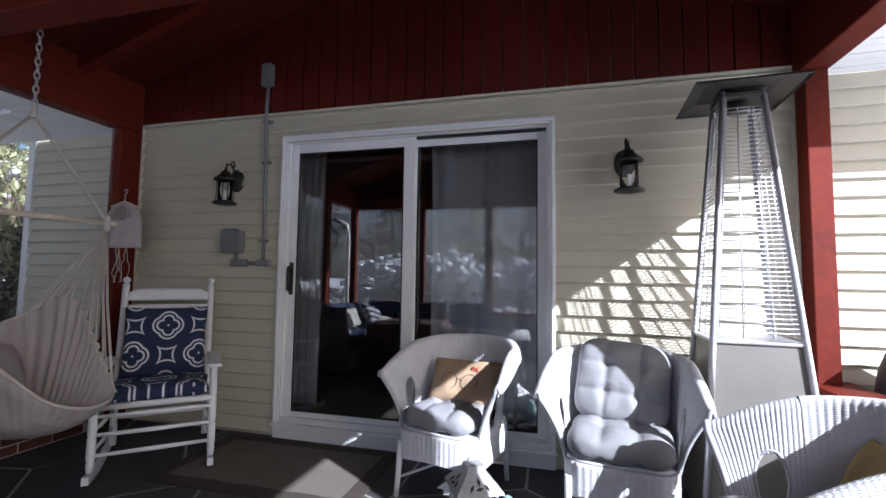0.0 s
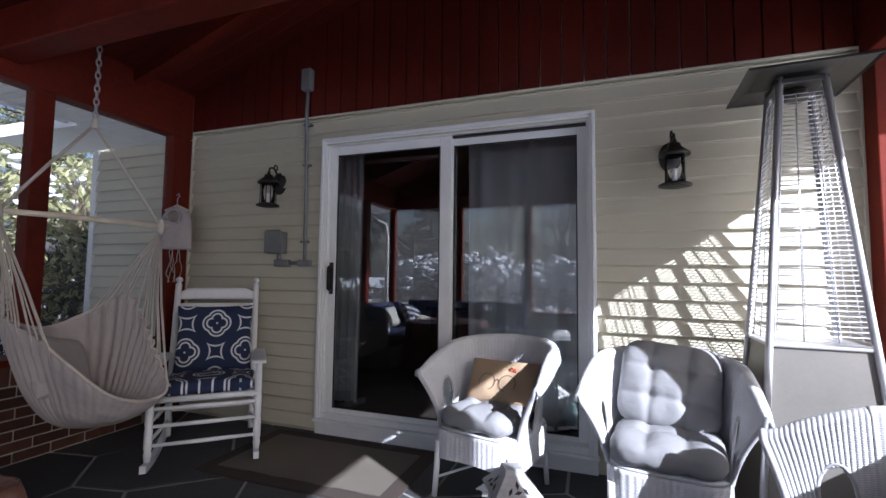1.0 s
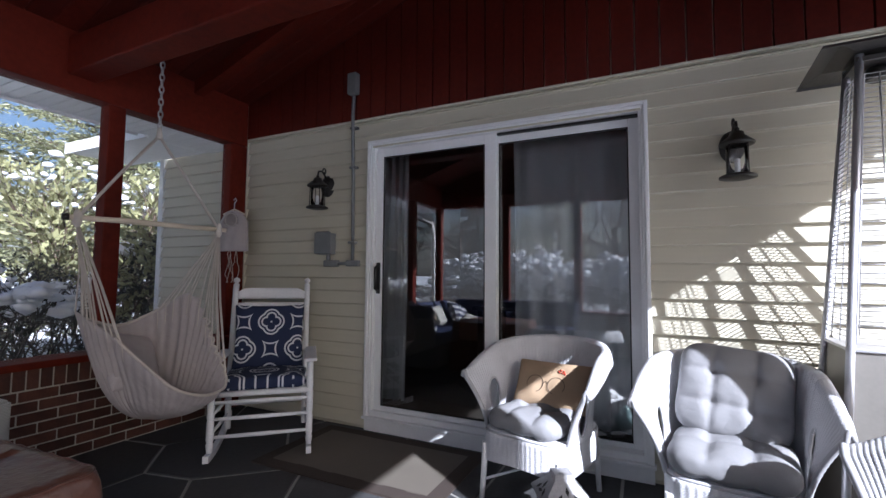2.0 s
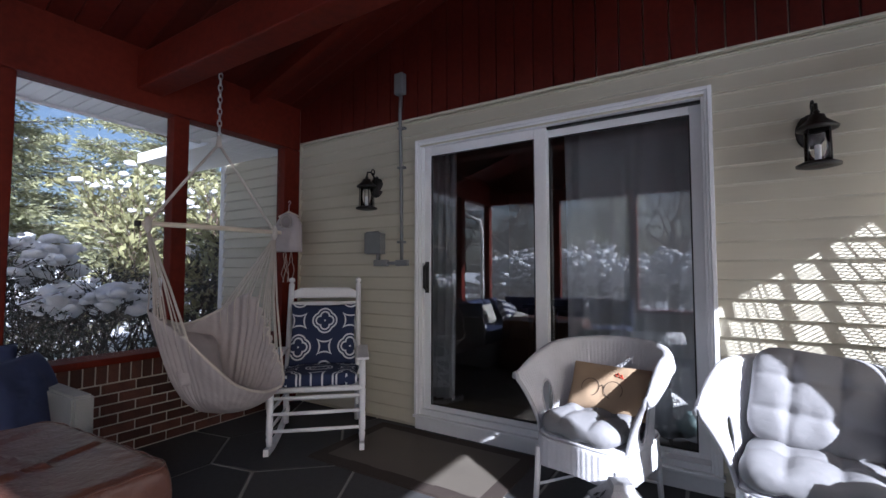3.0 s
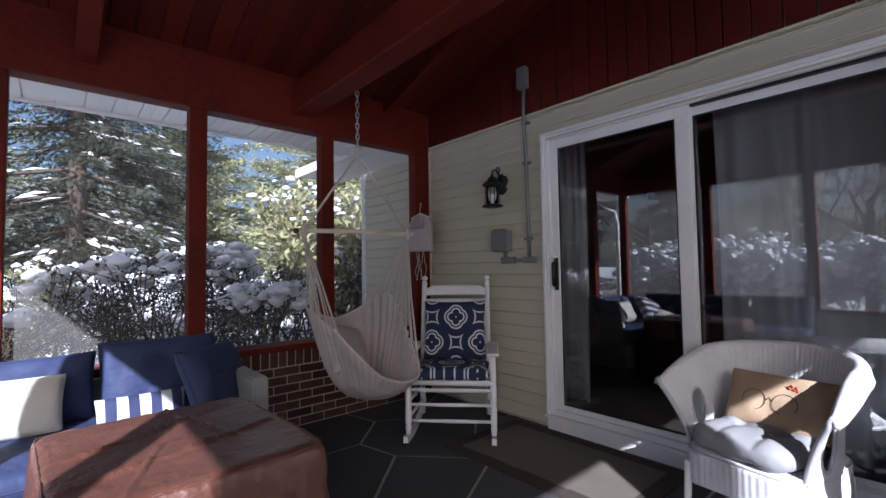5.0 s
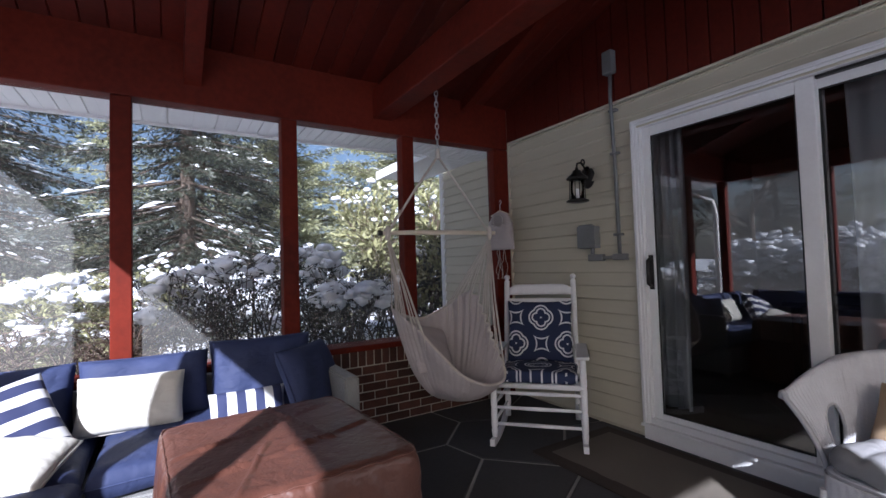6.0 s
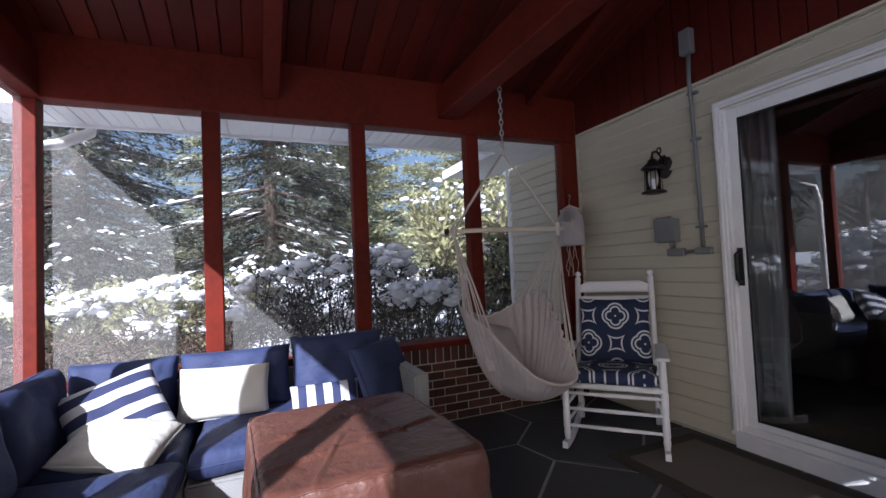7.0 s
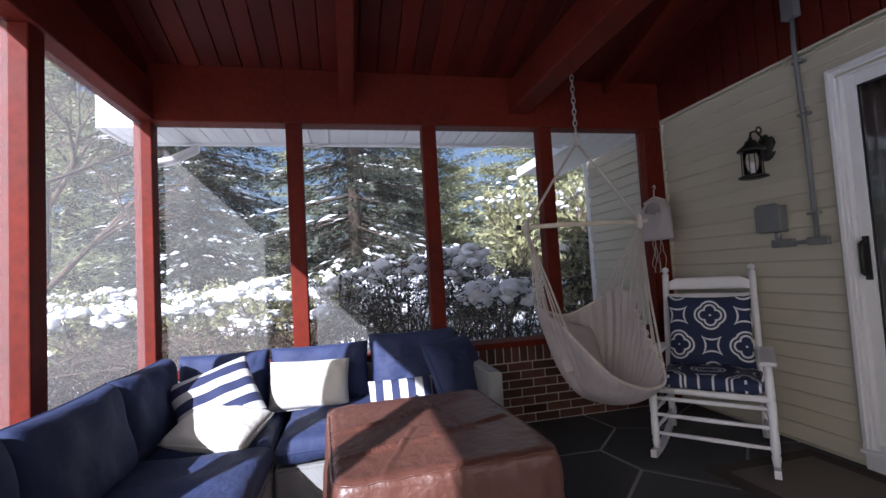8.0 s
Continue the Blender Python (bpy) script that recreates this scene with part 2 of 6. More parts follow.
M_COVER = make_cover()
M_WICKER = make_wicker("white_painted_wicker", (0.79, 0.79, 0.82), (0.42, 0.42, 0.44))
M_GREYWICKER = make_wicker("grey_resin_wicker", (0.33, 0.33, 0.32), (0.06, 0.06, 0.06))
M_LATTICE = make_lattice()
M_STRIPE_A = make_stripes("broad_navy_white_stripes", (0.0, 0.13, 0.25, 0.38, 0.50, 0.63, 0.75, 0.88), True)
M_STRIPE_B = make_stripes("narrow_navy_white_stripes", (0.10, 0.22, 0.34, 0.46, 0.58, 0.70, 0.82, 0.94))
M_GLASS = make_glass()
M_SCREEN = make_screen("grey_insect_mesh", 0.115, 0.12)
# same mesh for the south side, its sun haze built in: denser, more translucent
M_SCREEN_SUNLIT = make_screen("sunlit_grey_insect_mesh", 0.15, 0.6)
M_THINGLASS = make_thin_glass()
M_SPRUCE = make_leaf("spruce_needles", (0.034, 0.041, 0.027), 0.6, 0.2)
M_PINE = make_leaf("pine_needles", (0.25, 0.26, 0.145), 0.5, 0.35)
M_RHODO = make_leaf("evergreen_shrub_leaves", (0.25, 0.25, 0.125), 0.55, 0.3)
# near-black leaves: the shade on these shrubs is in the colour
M_SHADELEAF = make_leaf("shaded_shrub_leaves", (0.019, 0.023, 0.015), 0.5, 0.25)
M_TANPILLOW = surface("tan_linen_pillow", (0.40, 0.285, 0.18), 0.9, big=6, fine=260, vary=0.12, rel=0.4)
M_YELLOW = surface("mustard_pillow_cloth", (0.33, 0.23, 0.09), 0.9, big=6, fine=240, vary=0.2, rel=0.4)
M_REDTHREAD = surface("red_thread", (0.5, 0.06, 0.03), 0.8, big=20, fine=200, vary=0.2, rel=0.2)
M_DARKTHREAD = surface("dark_thread", (0.05, 0.04, 0.035), 0.8, big=20, fine=200, vary=0.2, rel=0.2)


# ---- mesh helpers ----
def box(bm, x0, x1, y0, y1, z0, z1, bevel=0.0, m=None):
    r = bmesh.ops.create_cube(bm, size=1.0)
    vs = r["verts"]
    for v in vs:
        v.co = Vector(((x0 + x1) / 2 + v.co.x * (x1 - x0), (y0 + y1) / 2 + v.co.y * (y1 - y0), (z0 + z1) / 2 + v.co.z * (z1 - z0)))
    if bevel:
        es = list({e for v in vs for e in v.link_edges})
        r = bmesh.ops.bevel(bm, geom=es, offset=bevel, segments=2, affect="EDGES", profile=0.5)
        vs = list({v for f in r["faces"] for v in f.verts} | {v for v in vs if v.is_valid})
    if m is not None:
        bmesh.ops.transform(bm, matrix=m, verts=vs)
    return bm


def bbox(*a, **k):
    return box(bmesh.new(), *a, **k)


def tube(bm, pts, rad, segs=8, caps=True, closed=False):
    """A round bar through the points; rad is one radius or one for each point."""
    pts = [Vector(p) for p in pts]
    n = len(pts)
    rads = rad if isinstance(rad, (list, tuple)) else [rad] * n
    rings, prev = [], None
    for i, p in enumerate(pts):
        if closed:
            d = pts[(i + 1) % n] - pts[i - 1]
        else:
            d = pts[min(i + 1, n - 1)] - pts[max(i - 1, 0)]
        d.normalize()
        if prev is None:
            side = d.orthogonal().normalized()
        else:
            side = (prev - d * prev.dot(d)).normalized()
        prev = side
        up = d.cross(side)
        rings.append([bm.verts.new(p + (side * math.cos(a) + up * math.sin(a)) * rads[i]) for a in (2 * math.pi * k / segs for k in range(segs))])
    for i in range(n if closed else n - 1):
        a, b = rings[i], rings[(i + 1) % n]
        for k in range(segs):
            f = bm.faces.new((a[k], a[(k + 1) % segs], b[(k + 1) % segs], b[k]))
            f.smooth = True
    if caps and not closed:
        bm.faces.new(rings[0][::-1])
        bm.faces.new(rings[-1])
    return bm


def lathe(bm, prof, segs=16, at=(0, 0, 0)):
    """Turns the profile of (radius, height) round the upright axis."""
    rings = []
    for r, z in prof:
        rings.append([bm.verts.new((at[0] + r * math.cos(2 * math.pi * k / segs), at[1] + r * math.sin(2 * math.pi * k / segs), at[2] + z)) for k in range(segs)])
    for a, b in zip(rings, rings[1:]):
        for k in range(segs):
            f = bm.faces.new((a[k], a[(k + 1) % segs], b[(k + 1) % segs], b[k]))
            f.smooth = True
    bm.faces.new(rings[0][::-1])
    bm.faces.new(rings[-1])
    return bm


def sheet(bm, pts, cols, rows, uv=None, smooth=True, skip=None):
    """A grid of rows x cols points given by pts(i, j); uv(i, j) gives the cloth's own coordinates."""
    g = [[bm.verts.new(pts(i, j)) for i in range(cols)] for j in range(rows)]
    lay = bm.loops.layers.uv.verify() if uv else None
    for j in range(rows - 1):
        for i in range(cols - 1):
            if skip and skip(i, j):
                continue
            ids = ((i, j), (i + 1, j), (i + 1, j + 1), (i, j + 1))
            f = bm.faces.new([g[b][a] for a, b in ids])
            f.smooth = smooth
            if lay:
                for lp, (a, b) in zip(f.loops, ids):
                    lp[lay].uv = uv(a, b)
    return g


def mesh_ob(name, bm, mat):
    me = bpy.data.meshes.new(name)
    bmesh.ops.recalc_face_normals(bm, faces=bm.faces)
    bm.to_mesh(me)
    bm.free()
    me.materials.append(mat)
    return new(name, me)


def part(name, bm, mat, parent, label="", solid=0.0):
    ob = mesh_ob(name, bm, mat)
    ob.parent = parent
    if label:
        tagged(ob, label)
    if solid:
        s = ob.modifiers.new("thickness", "SOLIDIFY")
        s.thickness, s.offset = solid, 0.0
    return ob


def share(name, me, parent, m):
    ob = new(name, me)
    ob.parent = parent
    ob.matrix_local = m
    return ob


def thing(name, label, category, group="", m=None, kind=""):
    ob = new(name)
    ob.empty_display_size = 0.1
    if m is not None:
        ob.matrix_world = m
    return tagged(ob, label, category, group, kind)


def struct(name, bm, mat, label):
    return tagged(mesh_ob(name, bm, mat), label, name.rstrip("_0123456789").replace("_", " "), kind="structure")


def blob(w, d, h, n=24, power=3.2, tufts=(), dent=0.6, spread=0.045, puff=0.42, uvscale=None, wob=0.006, seed=0, soft=0.0, uvshift=0.0):
    """A stuffed cushion w by d and h thick, lying flat round the origin, dented at the tufts."""
    bm = bmesh.new()
    rnd = random.Random(seed)
    ph = [rnd.uniform(0, 6.28) for _ in range(6)]
    su, sv = uvscale or (1.0, 1.0)

    def at(i, j, sgn):
        u, v = 2 * i / n - 1, 2 * j / n - 1
        u, v = math.copysign(1 - (1 - abs(u)) ** 1.5, u), math.copysign(1 - (1 - abs(v)) ** 1.5, v)
        pinch = 1 - 0.05 * (1 - v * v) * abs(u) ** 2, 1 - 0.05 * (1 - u * u) * abs(v) ** 2
        x, y = u * w / 2 * pinch[0] * (1 - soft * abs(v) ** 5), v * d / 2 * pinch[1] * (1 - soft * abs(u) ** 5)
        z = h / 2 * (max(0.0, 1 - abs(u) ** power) * max(0.0, 1 - abs(v) ** power)) ** puff
        for tx, ty in tufts:
            q = ((x - tx) ** 2 + (y - ty) ** 2) / spread ** 2
            z *= 1 - dent * math.exp(-q)
        if tufts:
            for tx in {q[0] for q in tufts}:
                z *= 1 - 0.24 * math.exp(-abs(x - tx) / 0.020)
            for ty in {q[1] for q in tufts}:
                z *= 1 - 0.24 * math.exp(-abs(y - ty) / 0.020)
        z += wob * math.sin(9 * x / max(w, 0.1) * 2 + ph[0] + 4 * y) * math.sin(7 * y / max(d, 0.1) + ph[1]) * (z / (h / 2 + 1e-6))
        return (x, y, sgn * z)

    for sgn in (1, -1):
        sheet(bm, lambda i, j: at(i, j, sgn), n + 1, n + 1, uv=lambda i, j: ((at(i, j, 1)[0] / w + 0.5) * su, (at(i, j, 1)[1] / d + 0.5) * sv + uvshift))
    bmesh.ops.remove_doubles(bm, verts=bm.verts, dist=1e-5)
    return bm


def piping(bm, w, d, r=0.006, n=40):
    """A welted seam round a cushion's edge."""
    pts = []
    for k in range(n):
        a = 2 * math.pi * k / n
        c, s = math.cos(a), math.sin(a)
        q = max(abs(c), abs(s))
        c, s = c / q, s / q
        c, s = c * (1 - 0.05 * (1 - s * s) * c * c), s * (1 - 0.05 * (1 - c * c) * s * s)
        pts.append((c * w / 2 * 0.995, s * d / 2 * 0.995, 0))
    return tube(bm, pts, r, 6, closed=True)


def fast_mesh(name, verts, faces, mat):
    me = bpy.data.meshes.new(name)
    nv, nf = len(verts), len(faces)
    k = faces.shape[1]
    me.vertices.add(nv)
    me.vertices.foreach_set("co", np.asarray(verts, dtype=np.float32).ravel())
    me.loops.add(nf * k)
    me.loops.foreach_set("vertex_index", np.asarray(faces, dtype=np.int32).ravel())
    me.polygons.add(nf)
    me.polygons.foreach_set("loop_start", np.arange(0, nf * k, k, dtype=np.int32))
    me.update(calc_edges=True)
    me.validate()
    me.materials.append(mat)
    return me


def leaf_cloud(name, centres, dirs, length, width, mat, rng, droop=0.0):
    """One small bent-free leaf at each centre, along its direction, turned at random."""
    n = len(centres)
    d = dirs + rng.normal(0, 0.35, (n, 3))
    d[:, 2] -= droop
    d /= np.linalg.norm(d, axis=1)[:, None] + 1e-9
    s = np.cross(d, rng.normal(0, 1, (n, 3)))
    s /= np.linalg.norm(s, axis=1)[:, None] + 1e-9
    ln = length * rng.uniform(0.6, 1.4, (n, 1))
    wd = width * rng.uniform(0.6, 1.4, (n, 1))
    v = np.empty((n, 4, 3))
    v[:, 0], v[:, 1] = centres, centres + d * ln * 0.5 + s * wd * 0.5
    v[:, 2], v[:, 3] = centres + d * ln, centres + d * ln * 0.5 - s * wd * 0.5
    return fast_mesh(name, v.reshape(-1, 3), np.arange(n * 4).reshape(n, 4), mat)


def rod_mesh(name, a, b, ra, rb, mat, segs=4):
    """Many thin straight tapered rods from points a to points b in one mesh."""
    n = len(a)
    d = b - a
    d /= np.linalg.norm(d, axis=1)[:, None] + 1e-9
    ref = np.where(np.abs(d[:, 2:3]) > 0.9, np.array([[1.0, 0, 0]]), np.array([[0, 0, 1.0]]))
    s = np.cross(d, ref)
    s /= np.linalg.norm(s, axis=1)[:, None] + 1e-9
    u = np.cross(d, s)
    v = np.empty((n, 2 * segs, 3))
    for k in range(segs):
        c, q = math.cos(2 * math.pi * k / segs), math.sin(2 * math.pi * k / segs)
        o = s * c + u * q
        v[:, k] = a + o * np.reshape(ra, (-1, 1))
        v[:, segs + k] = b + o * np.reshape(rb, (-1, 1))
    f = np.array([[k, (k + 1) % segs, segs + (k + 1) % segs, segs + k] for k in range(segs)])
    faces = (np.arange(n)[:, None, None] * 2 * segs + f[None]).reshape(-1, 4)
    return fast_mesh(name, v.reshape(-1, 3), faces, mat)


def child_mesh(name, me, parent, label=""):
    ob = new(name, me)
    ob.parent = parent
    if label:
        tagged(ob, label)
    return ob

# ---- the porch: sizes ----
XW, XE, YS, YN = -3.60, 1.08, -1.00, 3.00        # inner faces
POST = 0.11
SILL, BEAM0, BEAM1 = 0.64, 2.34, 2.73
RIDGE_X, SLOPE = -1.25, 0.33
WALLTOP = 2.40


def roof_z(x):
    return BEAM1 + (2.35 - abs(x - RIDGE_X)) * SLOPE


# ---- ground ----
def build_ground():
    bm = bmesh.new()
    n = 60

    def pt(i, j):
        u, v = 2 * i / (n - 1) - 1, 2 * j / (n - 1) - 1
        x, y = math.copysign(abs(u) ** 3, u) * 900 - 2, math.copysign(abs(v) ** 3, v) * 900
        far = max(0.0, math.hypot(x + 1, y - 1) - 6)
        return (x, y, -0.32 + min(far, 30) * 0.03 * noise.noise((x * 0.2, y * 0.2, 0)))
    sheet(bm, pt, n, n)
    struct("ground", bm, M_SNOW, "snow-covered lawn around the porch")


build_ground()


# ---- floor of irregular flagstones ----
def clip(poly, px, py, nx, ny):
    out = []
    for a, b in zip(poly, poly[1:] + poly[:1]):
        da, db = (a[0] - px) * nx + (a[1] - py) * ny, (b[0] - px) * nx + (b[1] - py) * ny
        if da <= 0:
            out.append(a)
        if (da < 0 < db) or (db < 0 < da):
            k = da / (da - db)
            out.append((a[0] + (b[0] - a[0]) * k, a[1] + (b[1] - a[1]) * k))
    return out


def inset(poly, d):
    """The outline drawn in by d along each edge."""
    cx, cy = sum(p[0] for p in poly) / len(poly), sum(p[1] for p in poly) / len(poly)
    out = poly
    for a, b in zip(poly, poly[1:] + poly[:1]):
        ex, ey = b[0] - a[0], b[1] - a[1]
        ln = math.hypot(ex, ey)
        if ln < 1e-6:
            continue
        nx, ny = ey / ln, -ex / ln
        if (cx - a[0]) * nx + (cy - a[1]) * ny > 0:
            nx, ny = -nx, -ny
        out = clip(out, a[0] - nx * d, a[1] - ny * d, nx, ny)
    return out


def build_floor():
    x0, x1, y0, y1 = XW - 0.25, XE + 0.3, YS - 0.3, YN + 0.02
    base = struct("floor", bbox(x0, x1, y0, y1, -0.33, -0.006), M_JOINT, "porch floor of irregular grey flagstones with pale joints")
    rnd = random.Random(5)
    seeds = [(-2.64 + 0.36 * math.cos(radians(a)), 1.855 + 0.36 * math.sin(radians(a))) for a in (100, 345, 282)]
    for gx in range(9):
        for gy in range(7):
            p = (x0 + (gx + 0.5 + rnd.uniform(-0.33, 0.33)) * (x1 - x0) / 9, y0 + (gy + 0.5 + rnd.uniform(-0.33, 0.33)) * (y1 - y0) / 7)
            if all(math.hypot(p[0] - q[0], p[1] - q[1]) > 0.44 for q in seeds):
                seeds.append(p)
    for p in seeds:
        poly = [(x0, y0), (x1, y0), (x1, y1), (x0, y1)]
        for q in seeds:
            if q != p:
                poly = clip(poly, (p[0] + q[0]) / 2, (p[1] + q[1]) / 2, q[0] - p[0], q[1] - p[1])
        poly = inset(poly, 0.009)
        if len(poly) < 3:
            continue
        top = inset(poly, 0.006) or poly
        bm = bmesh.new()
        lift = rnd.uniform(-0.0015, 0.0015)
        if len(top) == len(poly):
            lo = [bm.verts.new((*q, -0.02)) for q in poly]
            mi = [bm.verts.new((*q, -0.004 + lift)) for q in poly]
            hi = [bm.verts.new((*q, lift)) for q in top]
            for a, b in ((lo, mi), (mi, hi)):
                for k in range(len(poly)):
                    bm.faces.new((a[k], a[(k + 1) % len(a)], b[(k + 1) % len(a)], b[k]))
            bm.faces.new(hi)
        else:
            lo = [bm.verts.new((*q, -0.02)) for q in poly]
            hi = [bm.verts.new((*q, lift)) for q in poly]
            for k in range(len(poly)):
                bm.faces.new((lo[k], lo[(k + 1) % len(lo)], hi[(k + 1) % len(lo)], hi[k]))
            bm.faces.new(hi)
        part("flagstone", bm, M_SLATE, base)


# ---- house wall with siding ----
DX0, DX1, DZ0, DZ1 = -2.245, -0.248, 0.11, 2.222   # outside of the door's trim
COURSE = 0.102


def siding_course(parent, x0, x1, z0, z1, y=YN):
    """One lapped course: its lower edge stands proud, its upper edge lies back."""
    bm = bmesh.new()
    pr = [(y - 0.003, z1), (y - 0.027, z0 + 0.016), (y - 0.028, z0 + 0.012), (y - 0.025, z0 + 0.008), (y - 0.001, z0 + 0.013)]
    a = [bm.verts.new((x0, *q)) for q in pr]
    b = [bm.verts.new((x1, *q)) for q in pr]
    for k in range(len(pr) - 1):
        bm.faces.new((a[k], b[k], b[k + 1], a[k + 1]))
    bm.faces.new(a)
    bm.faces.new(b[::-1])
    part("siding_course", bm, M_SIDING, parent)


def build_house_wall():
    bm = bmesh.new()
    for x0, x1, z0, z1 in ((-4.87, DX0 + 0.03, -0.32, 4.2), (DX1 - 0.03, 7.0, -0.32, 4.2), (DX0 + 0.03, DX1 - 0.03, DZ1 - 0.03, 4.2), (DX0 + 0.03, DX1 - 0.03, -0.32, DZ0 - 0.02)):
        box(bm, x0, x1, YN, YN + 0.16, z0, z1)
    w = struct("wall_north", bm, M_SIDING, "house wall clad in cream horizontal vinyl siding")
    z = 0.02
    while z < WALLTOP - 0.01:
        z1 = min(z + COURSE, WALLTOP)
        if z1 <= DZ1:
            siding_course(w, XW, DX0, z, z1)
            siding_course(w, DX1, XE, z, z1)
        else:
            siding_course(w, XW, XE, z, z1)
        z += COURSE
    z = -0.3
    while z < 2.30:
        z1 = min(z + COURSE, 2.36)
        siding_course(w, -4.84, XW - POST, z, z1)
        siding_course(w, XE + 0.113, 6.9, z, z1)
        z += COURSE
    part("corner_trim", bbox(-4.89, -4.82, YN - 0.03, YN + 0.16, -0.32, 2.36, 0.004), M_WHITE, w)
    for x in (XW, XE - 0.014):
        part("channel_trim", bbox(x, x + 0.014, YN - 0.033, YN, 0.01, WALLTOP - 0.004, 0.002), M_SIDING, w)
    # vertical boards of the gable above
    rnd = random.Random(2)
    x = XW
    while x < XE - 0.01:
        x1 = min(x + 0.137, XE)
        top = max(roof_z(x), roof_z(x1)) + 0.01
        b = bbox(x + 0.004, x1 - 0.004, YN - 0.032 - rnd.uniform(0, 0.003), YN, WALLTOP + 0.012, top, 0.003)
        part("gable_board", b, M_REDBOARD, w)
        x = x1
    part("ledger_trim", bbox(XW, XE, YN - 0.036, YN, WALLTOP - 0.002, WALLTOP + 0.014, 0.003), M_SIDING, w)
    return w


build_house_wall()


# ---- posts, beams, knee walls, screens ----
def post(x0, x1, y0, y1, z0=0.0, z1=BEAM0):
    p = struct("post_1", bbox(x0, x1, y0, y1, z0, z1, 0.006), M_RED, "square porch post of red-stained timber")
    p["category"] = "post"
    p["group"] = "porch posts"
    return p


POST_Y = (-1.12, -0.145, 0.855, 1.825)
for y in POST_Y:
    post(XW - POST, XW, y, y + POST, SILL if y > -1 else -0.3)
post(XW - POST, XW, 2.80, 2.998, 0)
for y in POST_Y:
    post(XE + 0.0, XE + POST, y, y + POST, SILL if y > -1 else -0.3)
post(XE, XE + 0.112, 2.86, 2.998, 0)
SOUTH_X = (-2.51, -1.36, -0.06)
for x in SOUTH_X:
    post(x, x + POST, YS - 0.115, YS - 0.005, SILL)


def beam(name, bm, label):
    return struct(name, bm, M_RED, label)


beam("beam_west", bbox(XW - POST - 0.02, XW + 0.015, YS - 0.13, YN - 0.04, BEAM0, BEAM1 + 0.02, 0.008), "red-stained timber beam over the screened openings")
beam("beam_east", bbox(XE - 0.015, XE + POST + 0.02, YS - 0.13, YN - 0.04, BEAM0, BEAM1 + 0.02, 0.008), "red-stained timber beam over the screened openings")
beam("beam_south", bbox(XW + 0.02, XE - 0.02, YS - 0.13, YS + 0.015, BEAM0, BEAM1 - 0.12, 0.008), "red-stained timber beam over the screened openings")
beam("tie_beam", bbox(XW + 0.02, XE - 0.02, 1.56, 1.73, 2.44, 2.68, 0.01), "heavy red-stained timber tie beam across the ceiling")


def rafter(y0, y1, depth):
    bm = bmesh.new()
    for sgn in (-1, 1):
        a, b = (XW + 0.02, RIDGE_X) if sgn < 0 else (RIDGE_X, XE - 0.02)
        vs = []
        for x in (a, b):
            z = roof_z(x)
            vs.append([bm.verts.new(p) for p in ((x, y0, z - depth), (x, y1, z - depth), (x, y1, z + 0.01), (x, y0, z + 0.01))])
        for k in range(4):
            bm.faces.new((vs[0][k], vs[0][(k + 1) % 4], vs[1][(k + 1) % 4], vs[1][k]))
        bm.faces.new(vs[0])
        bm.faces.new(vs[1])
    r = beam("rafter", bm, "red-stained timber rafter under the board ceiling")
    r["group"] = "ceiling rafters"


rafter(0.245, 0.345, 0.27)
rafter(2.42, 2.50, 0.10)
beam("ridge_beam", bbox(RIDGE_X - 0.06, RIDGE_X + 0.06, YS - 0.10, YN - 0.04, 3.22, 3.49, 0.008), "red-stained timber ridge beam under the ceiling")


def build_ceiling():
    bm = bmesh.new()
    y, k = YS - 0.36, 0
    rnd = random.Random(8)
    while y < YN - 0.035:
        y1 = min(y + 0.135, YN - 0.034)
        for a, b in ((XW - 0.5, RIDGE_X), (RIDGE_X, XE + 0.5)):
            d = rnd.uniform(0, 0.003)
            vs = []
            for x in (a, b):
                z = roof_z(x) + d
                vs.append([bm.verts.new(p) for p in ((x, y, z + 0.012), (x, y + 0.008, z), (x, y1 - 0.006, z), (x, y1, z + 0.012), (x, y1, z + 0.03), (x, y, z + 0.03))])
            for i in range(6):
                bm.faces.new((vs[0][i], vs[0][(i + 1) % 6], vs[1][(i + 1) % 6], vs[1][i]))
        y, k = y1, k + 1
    struct("ceiling", bm, M_REDBOARD, "sloping ceiling of dark red-stained tongued boards")
    bm = bmesh.new()
    for a, b in ((XW - 0.52, RIDGE_X), (RIDGE_X, XE + 0.52)):
        vs = []
        for x in (a, b):
            z = roof_z(x)
            vs.append([bm.verts.new(p) for p in ((x, YS - 0.37, z + 0.034), (x, YN + 0.3, z + 0.034), (x, YN + 0.3, z + 0.18), (x, YS - 0.37, z + 0.18))])
        for i in range(4):
            bm.faces.new((vs[0][i], vs[0][(i + 1) % 4], vs[1][(i + 1) % 4], vs[1][i]))
        bm.faces.new(vs[0])
        bm.faces.new(vs[1])
    struct("roof", bm, M_ROOF, "low gabled porch roof with dark shingles")
    # closed south gable
    bm = bmesh.new()
    pts = [(XW, BEAM1 - 0.121), (XE, BEAM1 - 0.121), (XE, BEAM1), (RIDGE_X, roof_z(RIDGE_X)), (XW, BEAM1)]
    a = [bm.verts.new((p[0], YS - 0.10, p[1])) for p in pts]
    b = [bm.verts.new((p[0], YS - 0.02, p[1])) for p in pts]
    bm.faces.new(a)
    bm.faces.new(b[::-1])
    for i in range(5):
        bm.faces.new((a[i], a[(i + 1) % 5], b[(i + 1) % 5], b[i]))
    struct("wall_gable", bm, M_REDBOARD, "boarded porch gable stained dark red")


build_ceiling()


